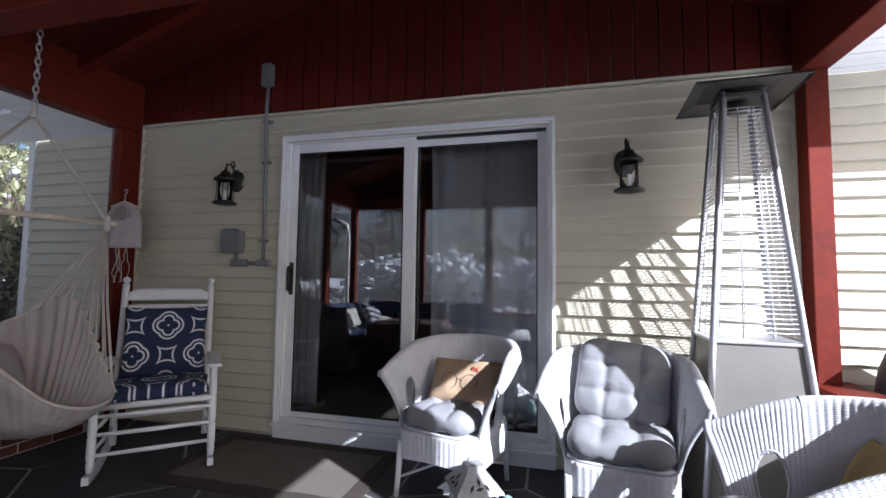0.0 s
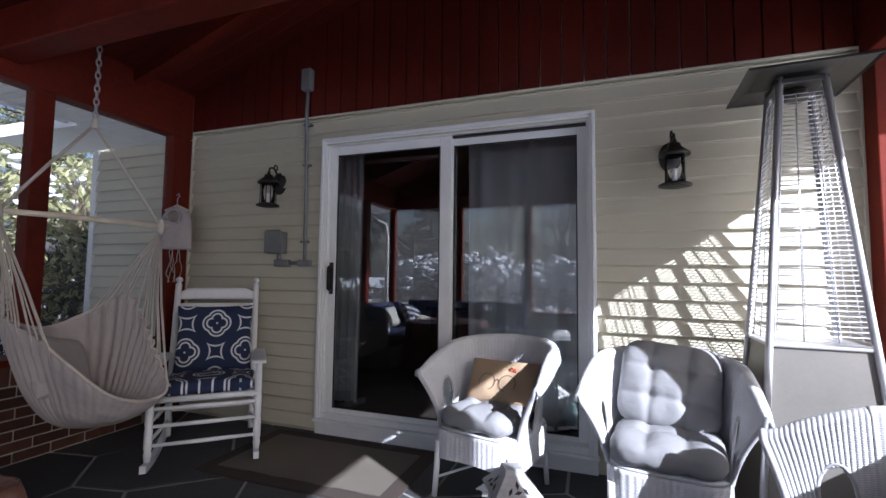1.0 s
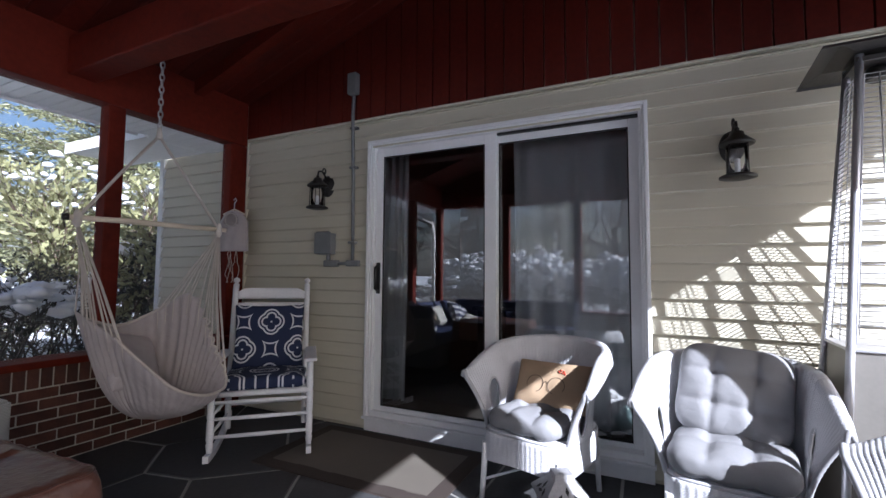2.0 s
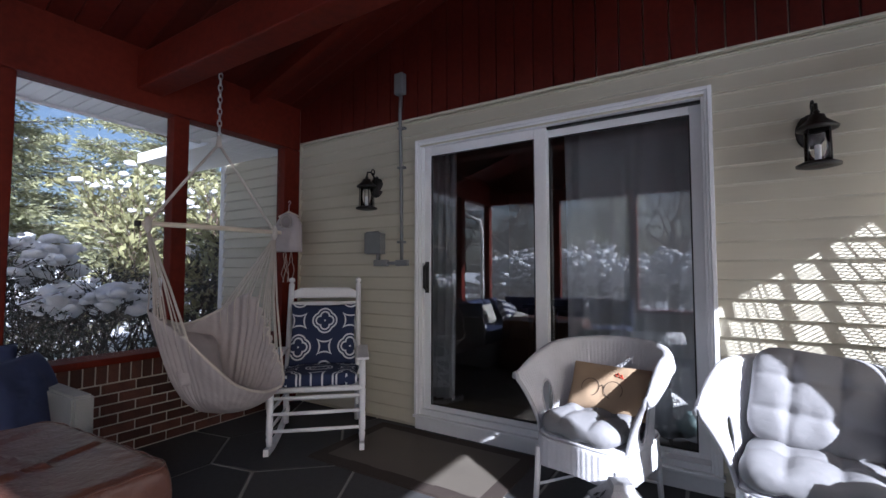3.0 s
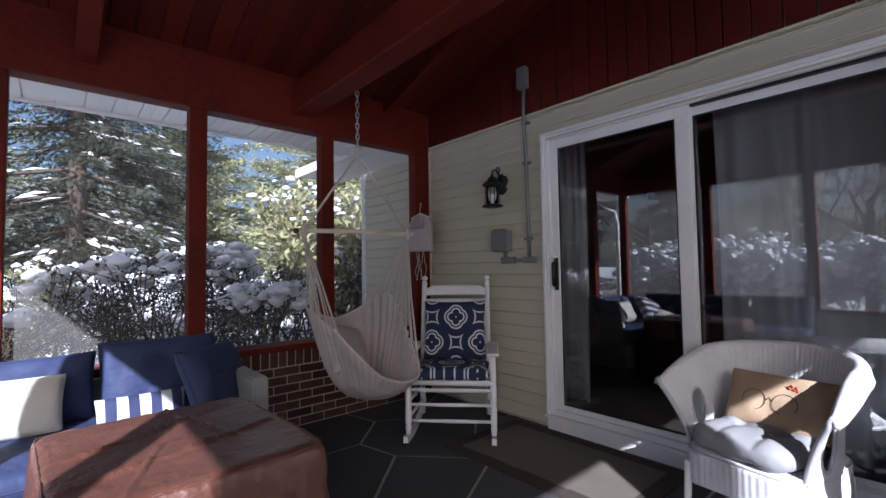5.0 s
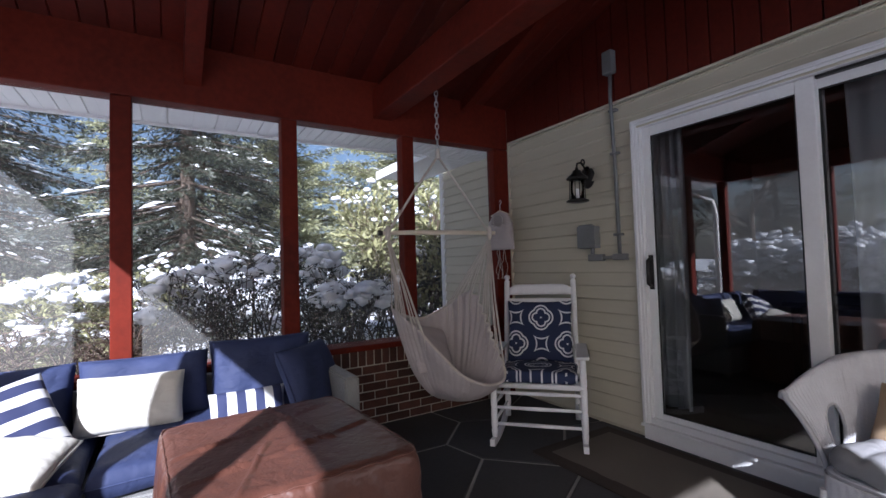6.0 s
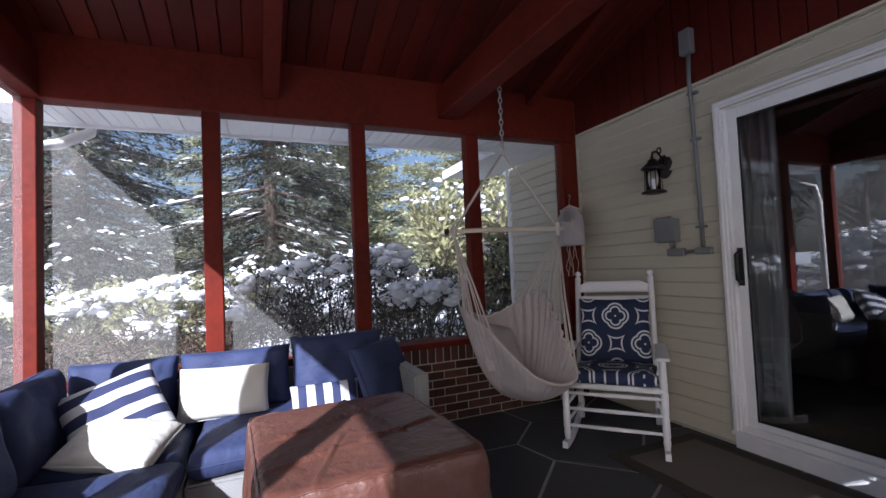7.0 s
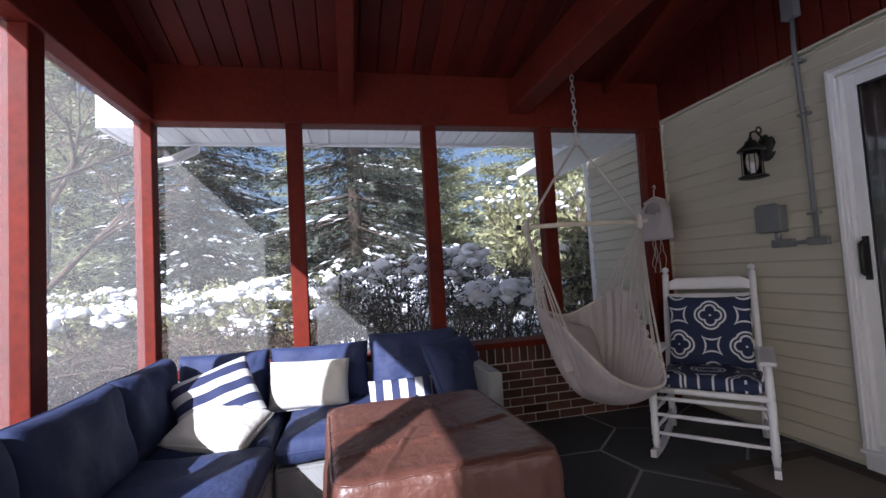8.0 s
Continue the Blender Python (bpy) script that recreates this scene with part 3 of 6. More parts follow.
def soffit(name, x0, x1, y0, y1, z, along_y, label):
    """Ribbed vinyl panels: a shallow step at every joint."""
    bm = bmesh.new()
    q = y0 if along_y else x0
    end = y1 if along_y else x1
    while q < end - 0.001:
        q1 = min(q + 0.152, end)
        for a, b, dz in ((q, q + 0.016, 0.016), (q + 0.010, (q + q1) / 2 - 0.003, 0.0), ((q + q1) / 2 - 0.003, (q + q1) / 2 + 0.003, 0.004), ((q + q1) / 2 + 0.003, q1, 0.0)):
            b = min(b, q1)
            if b <= a:
                continue
            if along_y:
                box(bm, x0, x1, a, b, z + dz, z + 0.022)
            else:
                box(bm, a, b, y0, y1, z + dz, z + 0.022)
        q = q1
    return struct(name, bm, M_SOFFIT, label)


soffit("soffit_west", XW - 0.50, XW - POST - 0.02, YS - 0.37, YN - 0.02, 2.345, True, "white vinyl soffit under the porch eave")
soffit("soffit_east", XE + POST + 0.02, XE + 0.50, YS - 0.37, YN - 0.02, 2.345, True, "white vinyl soffit under the porch eave")
soffit("soffit_house", -5.45, XW - 0.55, 2.42, YN - 0.02, 2.36, False, "white vinyl soffit under the house eave")
soffit("soffit_house_east", XE + 0.52, 7.0, 2.42, YN - 0.02, 2.40, False, "white vinyl soffit under the house eave")
struct("fascia_west", bbox(XW - 0.53, XW - 0.501, YS - 0.37, YN - 0.7, 2.325, 2.64, 0.003), M_WHITE, "white eave board of the porch roof")
struct("fascia_east", bbox(XE + 0.501, XE + 0.53, YS - 0.37, YN - 0.7, 2.325, 2.64, 0.003), M_WHITE, "white eave board of the porch roof")
struct("fascia_house", bbox(-5.47, XW - 0.56, 2.39, 2.415, 2.345, 2.45, 0.003), M_WHITE, "white eave board of the house roof")
struct("fascia_house_east", bbox(XE + 0.56, 7.0, 2.39, 2.415, 2.38, 2.56, 0.003), M_WHITE, "white eave board of the house roof")
for sgn, x0 in (("west", XW - 0.50), ("east", XE + 0.121)):
    struct("rake_end_" + sgn, bbox(x0, x0 + 0.37, YS - 0.40, YS - 0.372, 2.335, 2.66, 0.003), M_WHITE, "white boxed end of the porch eave")

struct("rake_side_west", bbox(XW - 0.127, XW - 0.115, YS - 0.371, YS - 0.135, 2.335, 2.66, 0.002), M_WHITE, "white boxed side of the porch eave")


def gutter(name, x, y0, y1, z, out):
    bm = bmesh.new()
    pr = [(0, 0.0), (0, -0.11), (0.02 * out, -0.125), (0.075 * out, -0.125), (0.10 * out, -0.06), (0.115 * out, -0.01), (0.115 * out, 0.0), (0.105 * out, 0.0), (0.09 * out, -0.06), (0.07 * out, -0.115), (0.01 * out, -0.115), (0.008 * out, 0.0)]
    a = [bm.verts.new((x + p[0], y0, z + p[1])) for p in pr]
    b = [bm.verts.new((x + p[0], y1, z + p[1])) for p in pr]
    for i in range(len(pr)):
        bm.faces.new((a[i], a[(i + 1) % len(pr)], b[(i + 1) % len(pr)], b[i]))
    bm.faces.new(a)
    bm.faces.new(b[::-1])
    struct(name, bm, M_WHITE, "white metal gutter along the eave")


gutter("gutter_east", XE + 0.531, YS - 0.37, YN - 0.7, 2.46, 1)
gutter("gutter_west", XW - 0.531, YS - 0.37, YN - 0.75, 2.50, -1)
bm = tube(bmesh.new(), [(XW - 0.57, -0.90, 2.39), (XW - 0.55, -0.90, 2.30), (XW - 0.36, -1.02, 2.16), (XW - 0.24, -1.12, 2.10), (XW - 0.21, -1.14, 1.9), (XW - 0.21, -1.14, -0.3)], 0.036, 8)
struct("downspout", bm, M_WHITE, "white metal downspout beside the corner post")

# knee walls
MORTAR_T = 0.19


def knee_wall(name, x0, x1, y0, y1):
    return struct(name, bbox(x0, x1, y0, y1, -0.3, SILL - 0.046), M_MORTAR, "low knee wall of dark red brick with pale mortar")


kw_west = knee_wall("wall_west", XW - MORTAR_T + 0.02, XW - 0.008, YS - 0.1, YN - 0.01)
kw_south = knee_wall("wall_south", XW, XE, YS - 0.17, YS - 0.008)
kw_east = knee_wall("wall_east", XE + 0.008, XE + MORTAR_T - 0.02, YS - 0.1, YN - 0.01)
for nm, a in (("sill_west", (XW - 0.20, XW + 0.035, YS - 0.13, YN - 0.02)), ("sill_east", (XE - 0.035, XE + 0.20, YS - 0.13, YN - 0.02)), ("sill_south", (XW + 0.04, XE - 0.04, YS - 0.20, YS + 0.03))):
    struct(nm, bbox(*a, SILL - 0.045, SILL, 0.008), M_RED, "red-stained timber sill on the knee wall")


def screen(name, pts, mat=M_SCREEN):
    me = bpy.data.meshes.new(name)
    me.from_pydata(pts, [], [(0, 1, 2, 3)])
    me.materials.append(mat)
    tagged(new(name, me), "fine grey insect screen stretched over the opening", "window screen", "porch screens", "structure")


def screen_x(x, y0, y1):
    screen("window_screen", [(x, y0, SILL), (x, y1, SILL), (x, y1, BEAM0), (x, y0, BEAM0)])


def screen_y(y, x0, x1):
    screen("window_screen", [(x0, y, SILL), (x1, y, SILL), (x1, y, BEAM0), (x0, y, BEAM0)], M_SCREEN_SUNLIT)


edges = list(POST_Y) + [2.80]
for a, b in zip(edges, edges[1:]):
    screen_x(XW - 0.075, a + POST, b)
    if b < 2.5:
        screen_x(XE + 0.075, a + POST, b)
sx = [XW - POST] + list(SOUTH_X) + [XE]
for a, b in zip(sx, sx[1:]):
    screen_y(YS - 0.075, a + POST, b)


# ---- sliding door ----
def build_door():
    d = new("door_1")
    tagged(d, "white sliding glass patio door, closed, with black pull handle", "door", kind="structure")
    y = YN

    def ring(bm, x0, x1, z0, z1, w, y0, y1, bev=0.003, wb=None):
        wb = w if wb is None else wb
        box(bm, x0, x0 + w, y0, y1, z0, z1, bev)
        box(bm, x1 - w, x1, y0, y1, z0, z1, bev)
        box(bm, x0 + w, x1 - w, y0, y1, z1 - w, z1, bev)
        if wb:
            box(bm, x0 + w, x1 - w, y0, y1, z0, z0 + wb, bev)
        return bm

    bm = ring(bmesh.new(), DX0, DX1, DZ0, DZ1, 0.022, y - 0.046, y + 0.02, wb=0)
    ring(bm, DX0 + 0.0222, DX1 - 0.0222, DZ0, DZ1 - 0.0222, 0.016, y - 0.034, y + 0.02, wb=0)
    ring(bm, DX0 + 0.0384, DX1 - 0.0384, DZ0, DZ1 - 0.0384, 0.016, y - 0.020, y + 0.14, wb=0.04)
    part("door_frame", bm, M_WHITE, d)
    part("sill", bbox(DX0 - 0.01, DX1 + 0.01, y - 0.055, y + 0.14, DZ0 - 0.022, DZ0 - 0.001, 0.004), M_WHITE, d)
    part("kick_board", bbox(DX0, DX1, y - 0.032, y + 0.01, 0.0, DZ0 - 0.024, 0.003), M_WHITE, d)
    # panels: left stile, right stile, bottom and top rail are told apart
    for nm, x0, x1, y0, wl, wr, gz0, gz1 in (("sliding_panel", -2.190, -1.204, y + 0.012, 0.059, 0.085, 0.184, 2.100), ("fixed_panel", -1.285, -0.303, y + 0.062, 0.080, 0.059, 0.178, 2.108)):
        z0, z1 = DZ0 + 0.032, DZ1 - 0.056
        bm = bbox(x0, x0 + wl, y0, y0 + 0.042, z0, z1, 0.004)
        box(bm, x1 - wr, x1, y0, y0 + 0.042, z0, z1, 0.004)
        box(bm, x0 + wl, x1 - wr, y0, y0 + 0.042, gz1, z1, 0.004)
        box(bm, x0 + wl, x1 - wr, y0, y0 + 0.042, z0, gz0, 0.004)
        p = part(nm, bm, M_WHITE, d)
        g = part("glass_pane", bbox(x0 + wl - 0.002, x1 - wr + 0.002, y0 + 0.017, y0 + 0.023, gz0 - 0.002, gz1 + 0.002), M_GLASS, p)
        g.visible_shadow = False
        bm = ring(bmesh.new(), x0 + wl + 0.0005, x1 - wr - 0.0005, gz0 + 0.0005, gz1 - 0.0005, 0.007, y0 + 0.006, y0 + 0.016, 0.0)
        part("gasket", bm, M_RUBBER, p)
        if nm == "sliding_panel":
            bm = bbox(x0 + 0.012, x0 + 0.046, y0 - 0.008, y0, 1.03, 1.27, 0.003)
            tube(bm, [(x0 + 0.029, y0 - 0.006, 1.05), (x0 + 0.029, y0 - 0.045, 1.07), (x0 + 0.029, y0 - 0.045, 1.23), (x0 + 0.029, y0 - 0.006, 1.25)], 0.011, 8)
            part("door_handle", bm, M_BLACK, p, "black pull handle")
    bm = bbox(DX0 + 0.06, DX1 - 0.06, y - 0.012, y + 0.011, DZ0 + 0.002, DZ0 + 0.03)
    part("track", bm, M_WHITE, d)
    part("screen_track", bbox(-1.20, DX1 - 0.056, y + 0.014, y + 0.04, DZ1 - 0.072, DZ1 - 0.056), M_BLACK, d)


build_door()


# ---- the room behind the door ----
def build_room():
    x0, x1, y0, y1, z1 = -3.2, 1.2, YN + 0.165, 7.0, 2.5
    struct("room_floor", bbox(x0, x1, y0, y1, -0.1, 0.11), M_ROOMFLOOR, "dark wooden floor of the room indoors")
    struct("room_ceiling", bbox(x0 - 0.1, x1 + 0.1, y0, y1 + 0.1, z1, z1 + 0.1), M_ROOMWALL, "plain ceiling of the room indoors")
    struct("room_wall_north", bbox(x0, x1, y1, y1 + 0.1, 0.11, z1), M_ROOMWALL, "plain taupe wall of the room indoors")
    struct("room_wall_west", bbox(x0 - 0.1, x0, y0, y1, 0.0, z1), M_ROOMWALL, "plain taupe wall of the room indoors")
    struct("room_wall_east", bbox(x1, x1 + 0.1, y0, y1, 0.0, z1), M_ROOMWALL, "plain taupe wall of the room indoors")

    def curtain(x0, x1, waves, amp, label):
        bm = bmesh.new()
        n = waves * 12

        def pt(i, j):
            u, v = i / n, j / 10
            return (x0 + (x1 - x0) * u + 0.01 * math.sin(v * 3 + u * 20), YN + 0.30 + amp * (0.6 + 0.4 * v) * math.sin(u * waves * 2 * math.pi) + 0.006 * math.sin(u * 50 + v * 4), 2.24 - v * 2.08)
        sheet(bm, pt, n + 1, 11)
        o = tagged(mesh_ob("curtain", bm, M_CURTAIN), label, "curtain", "patio door curtains")
        s = o.modifiers.new("thickness", "SOLIDIFY")
        s.thickness = 0.003
    curtain(-2.34, -2.075, 4, 0.035, "pale grey pleated curtain drawn to the side indoors")
    curtain(-1.165, -0.16, 6, 0.022, "pale grey curtain hanging behind the fixed glass pane")
    r = thing("curtain_rod", "dark metal curtain rod above the patio door", "curtain rod")
    part("rod", tube(bmesh.new(), [(-2.5, YN + 0.30, 2.27), (0.0, YN + 0.30, 2.27)], 0.012, 8), M_BLACK, r)
    for x in (-2.48, -0.02):
        part("bracket", tube(bmesh.new(), [(x, YN + 0.165, 2.27), (x, YN + 0.30, 2.27)], 0.008, 6), M_BLACK, r)
    t = thing("dining_table", "dark wooden table standing in the dim room", "table", m=pose(-1.3, 5.0, 0.11))
    part("tabletop", bbox(-0.7, 0.7, -0.45, 0.45, 0.70, 0.74, 0.01), M_DARKWOOD, t)
    for a in (-0.62, 0.62):
        for b in (-0.38, 0.38):
            part("leg", bbox(a - 0.03, a + 0.03, b - 0.03, b + 0.03, 0, 0.70, 0.005), M_DARKWOOD, t)


build_room()


# ---- bricks of the knee wall (alike pieces share their meshes) ----
def brick_mesh(lx, ly, lz):
    me = bpy.data.meshes.new("brick")
    bm = bbox(-lx / 2, lx / 2, -ly / 2, ly / 2, -lz / 2, lz / 2)
    bmesh.ops.bevel(bm, geom=list(bm.edges), offset=0.003, segments=1, affect="EDGES")
    bm.to_mesh(me)
    bm.free()
    me.materials.append(M_BRICK)
    return me


def build_bricks():
    rnd = random.Random(21)
    lying, half, soldier = brick_mesh(0.06, 0.193, 0.057), brick_mesh(0.06, 0.09, 0.057), brick_mesh(0.06, 0.057, 0.118)
    row, z = 0, 0.008 + 0.0285
    while z < 0.45:
        y = YS + (0.05 if row % 2 else 0.0)
        if row % 2:
            share("brick", half, kw_west, pose(XW - 0.03, y, z))
            y += 0.052
        while y + 0.195 < 2.79:
            share("brick", lying, kw_west, pose(XW - 0.03 + rnd.uniform(-0.0015, 0.0015), y + 0.097, z, rnd.uniform(-0.3, 0.3)))
            y += 0.203
        z += 0.0668
        row += 1
    y = YS
    while y < 2.76:
        share("brick", soldier, kw_west, pose(XW - 0.03 + rnd.uniform(-0.0015, 0.0015), y + 0.0285, 0.535, rnd.uniform(-0.5, 0.5)))
        y += 0.0668


# ---- rug by the door ----
def build_rug():
    r = thing("rug", "beige doormat rug with a dark brown border before the patio door", "rug")
    x0, x1, y0, y1 = -2.52, -1.24, 2.17, 2.92

    def mat_piece(a, b, c, d, z0, z1):
        bm = bmesh.new()
        n = 24

        def pt(i, j):
            x, y = a + (b - a) * i / n, c + (d - c) * j / 12
            e = 0.002 * noise.noise((x * 4, y * 4, 0))
            return (x, y, z1 + e)
        g = sheet(bm, pt, n + 1, 13)
        box(bm, a, b, c, d, z0, z1 - 0.004)
        return bm
    part("border", mat_piece(x0, x1, y0, y1, 0.001, 0.012), M_RUGDARK, r, "dark brown border")
    part("field", mat_piece(x0 + 0.09, x1 - 0.09, y0 + 0.09, y1 - 0.09, 0.006, 0.016), M_RUG, r, "beige woven field")


build_rug()


# ---- sectional sofa ----
def ribbed_box(bm, x0, x1, y0, y1, z0, z1, step=0.012):
    """Woven resin panels round four sides and the top, with the weave's own coordinates."""
    lay = bm.loops.layers.uv.verify()

    def quad(p, u, v):
        f = bm.faces.new([bm.verts.new(q) for q in p])
        for lp, c in zip(f.loops, ((0, 0), (u, 0), (u, v), (0, v))):
            lp[lay].uv = (c[0] / step, c[1] / step * 2)
    w, d, h = x1 - x0, y1 - y0, z1 - z0
    quad([(x0, y0, z0), (x1, y0, z0), (x1, y0, z1), (x0, y0, z1)], w, h)
    quad([(x1, y1, z0), (x0, y1, z0), (x0, y1, z1), (x1, y1, z1)], w, h)
    quad([(x1, y0, z0), (x1, y1, z0), (x1, y1, z1), (x1, y0, z1)], d, h)
    quad([(x0, y1, z0), (x0, y0, z0), (x0, y0, z1), (x0, y1, z1)], d, h)
    quad([(x0, y0, z1), (x1, y0, z1), (x1, y1, z1), (x0, y1, z1)], w, d)
    quad([(x0, y1, z0), (x1, y1, z0), (x1, y0, z0), (x0, y0, z0)], w, d)
    bmesh.ops.remove_doubles(bm, verts=bm.verts, dist=1e-5)
    es = [e for e in bm.edges if len(e.link_faces) == 2]
    bmesh.ops.bevel(bm, geom=es, offset=0.012, segments=2, affect="EDGES")
    return bm


def seat_pad(bm_w, bm_d, bm_h, seed):
    bm = blob(bm_w, bm_d, bm_h, 22, 9.0, puff=0.28, wob=0.008, seed=seed)
    return bm


def sofa_unit(name, x0, x1, y0, y1, backs, arm=None):
    """One sofa section: woven base, frame of the back, feet. backs: sides with a back frame."""
    s = thing(name, "grey resin-wicker sofa section with navy cushions", "sofa", "sectional sofa", pose((x0 + x1) / 2, (y0 + y1) / 2, 0))
    a, b, c, d = x0 - (x0 + x1) / 2, x1 - (x0 + x1) / 2, y0 - (y0 + y1) / 2, y1 - (y0 + y1) / 2
    part("base", ribbed_box(bmesh.new(), a, b, c, d, 0.04, 0.29), M_GREYWICKER, s)
    if "w" in backs:
        part("back_frame", ribbed_box(bmesh.new(), a, a + 0.07, c, d, 0.292, 0.60), M_GREYWICKER, s)
    if "s" in backs:
        part("back_frame", ribbed_box(bmesh.new(), a + (0.072 if "w" in backs else 0), b, c, c + 0.07, 0.292, 0.60), M_GREYWICKER, s)
    if arm:
        part("armrest", ribbed_box(bmesh.new(), a + 0.072, b - 0.05, d - 0.085, d, 0.292, 0.632), M_GREYWICKER, s)
    for px in (a + 0.05, b - 0.05):
        for py in (c + 0.05, d - 0.05):
            part("foot", bbox(px - 0.025, px + 0.025, py - 0.025, py + 0.025, 0, 0.04, 0.004), M_BLACK, s)
    return s


def cushion(name, label, bm, mat, m, group="sofa cushions", pipe=None, category="cushion", pipemat=None):
    c = thing(name, label, category, group, m)
    part("cover", bm, mat, c)
    if pipe:
        part("piping", piping(bmesh.new(), *pipe), pipemat or mat, c)
    return c


SX0, SY0 = -3.53, -0.96
sofa_unit("sofa_section", SX0, -2.64, SY0, -0.16, "ws")
sofa_unit("sofa_section", SX0, -2.64, -0.15, 0.48, "w")
sofa_unit("sofa_section", SX0, -2.64, 0.49, 1.065, "w", True)
sofa_unit("sofa_section", -2.63, -1.95, SY0, -0.16, "s")
sofa_unit("sofa_section", -1.94, -1.26, SY0, -0.16, "s")
NAVYSEAT, NAVYBACK = "thick navy canvas seat cushion on the wicker sofa", "plump navy canvas back cushion leaning on the sofa"
for i, (x0, x1, y0, y1) in enumerate(((SX0 + 0.08, -2.62, -0.14, 0.49), (SX0 + 0.08, -2.62, 0.50, 0.96), (SX0 + 0.08, -2.65, SY0 + 0.08, -0.15), (-2.64, -1.95, SY0 + 0.08, -0.14), (-1.94, -1.26, SY0 + 0.08, -0.14))):
    w, d = x1 - x0, y1 - y0
    cushion("seat_cushion", NAVYSEAT, seat_pad(w, d, 0.15, 30 + i), M_NAVY, pose((x0 + x1) / 2, (y0 + y1) / 2, 0.365), pipe=(w, d, 0.005))
# back cushions along the west side: length, height, place, lean
for i, (y0, y1, h, zc, lean) in enumerate(((-0.80, -0.27, 0.38, 0.575, 12), (-0.26, 0.36, 0.37, 0.58, 12), (0.365, 0.97, 0.41, 0.60, 14))):
    w = y1 - y0
    cushion("back_cushion", NAVYBACK, blob(w, h, 0.17, 22, 6.0, puff=0.33, wob=0.012, seed=40 + i), M_NAVY, pose(-3.36, (y0 + y1) / 2, zc + 0.01, 90, 0, 90) @ pose(0, 0, 0, lean - 24, 0, 0), pipe=(w, h, 0.005))
for i, (x0, x1) in enumerate(((-3.22, -2.60), (-2.59, -1.93), (-1.92, -1.27))):
    w = x1 - x0
    cushion("back_cushion", NAVYBACK, blob(w, 0.40, 0.17, 22, 6.0, puff=0.33, wob=0.012, seed=50 + i), M_NAVY, pose((x0 + x1) / 2, -0.79, 0.60, 90, 0, 180) @ pose(0, 0, 0, -12, 0, 0), pipe=(w, 0.40, 0.005))
# loose pillows
cushion("throw_pillow", "navy canvas pillow leaning at the sofa arm", blob(0.46, 0.42, 0.15, 20, 4.0, seed=61), M_NAVY, pose(-3.0, 0.885, 0.59, 90, 0, 90) @ pose(0, 0, 0, -24, 42, 0), "throw pillows", (0.46, 0.42), "pillow")
cushion("throw_pillow", "cream canvas lumbar pillow on the navy sofa", blob(0.47, 0.29, 0.14, 20, 4.0, seed=62), M_CREAM, pose(-3.18, -0.01, 0.565, 90, 2, 90) @ pose(0, 0, 0, -22, 0, 0), "throw pillows", (0.47, 0.29), "pillow")
cushion("throw_pillow", "navy and white striped lumbar pillow on the sofa", blob(0.40, 0.25, 0.12, 20, 4.0, seed=63), M_STRIPE_B, pose(-3.02, 0.535, 0.455, 90, 0, 90) @ pose(0, 0, 0, -24, 0, 0), "throw pillows", None, "pillow")
cushion("throw_pillow", "large navy and white striped pillow leaning in the sofa corner", blob(0.43, 0.43, 0.15, 22, 4.0, seed=64), M_STRIPE_A, pose(-3.0, -0.48, 0.555, 90, 0, 108) @ pose(0, 0, 0, -40, 0, 17), "throw pillows", None, "pillow")
cushion("throw_pillow", "cream canvas pillow lying on the sofa seat", blob(0.42, 0.31, 0.13, 22, 4.0, seed=65), M_CREAM, pose(-2.77, -0.42, 0.487, 0, 0, 72) @ pose(0, 0, 0, 16, 6, 0), "throw pillows", (0.42, 0.31), "pillow")


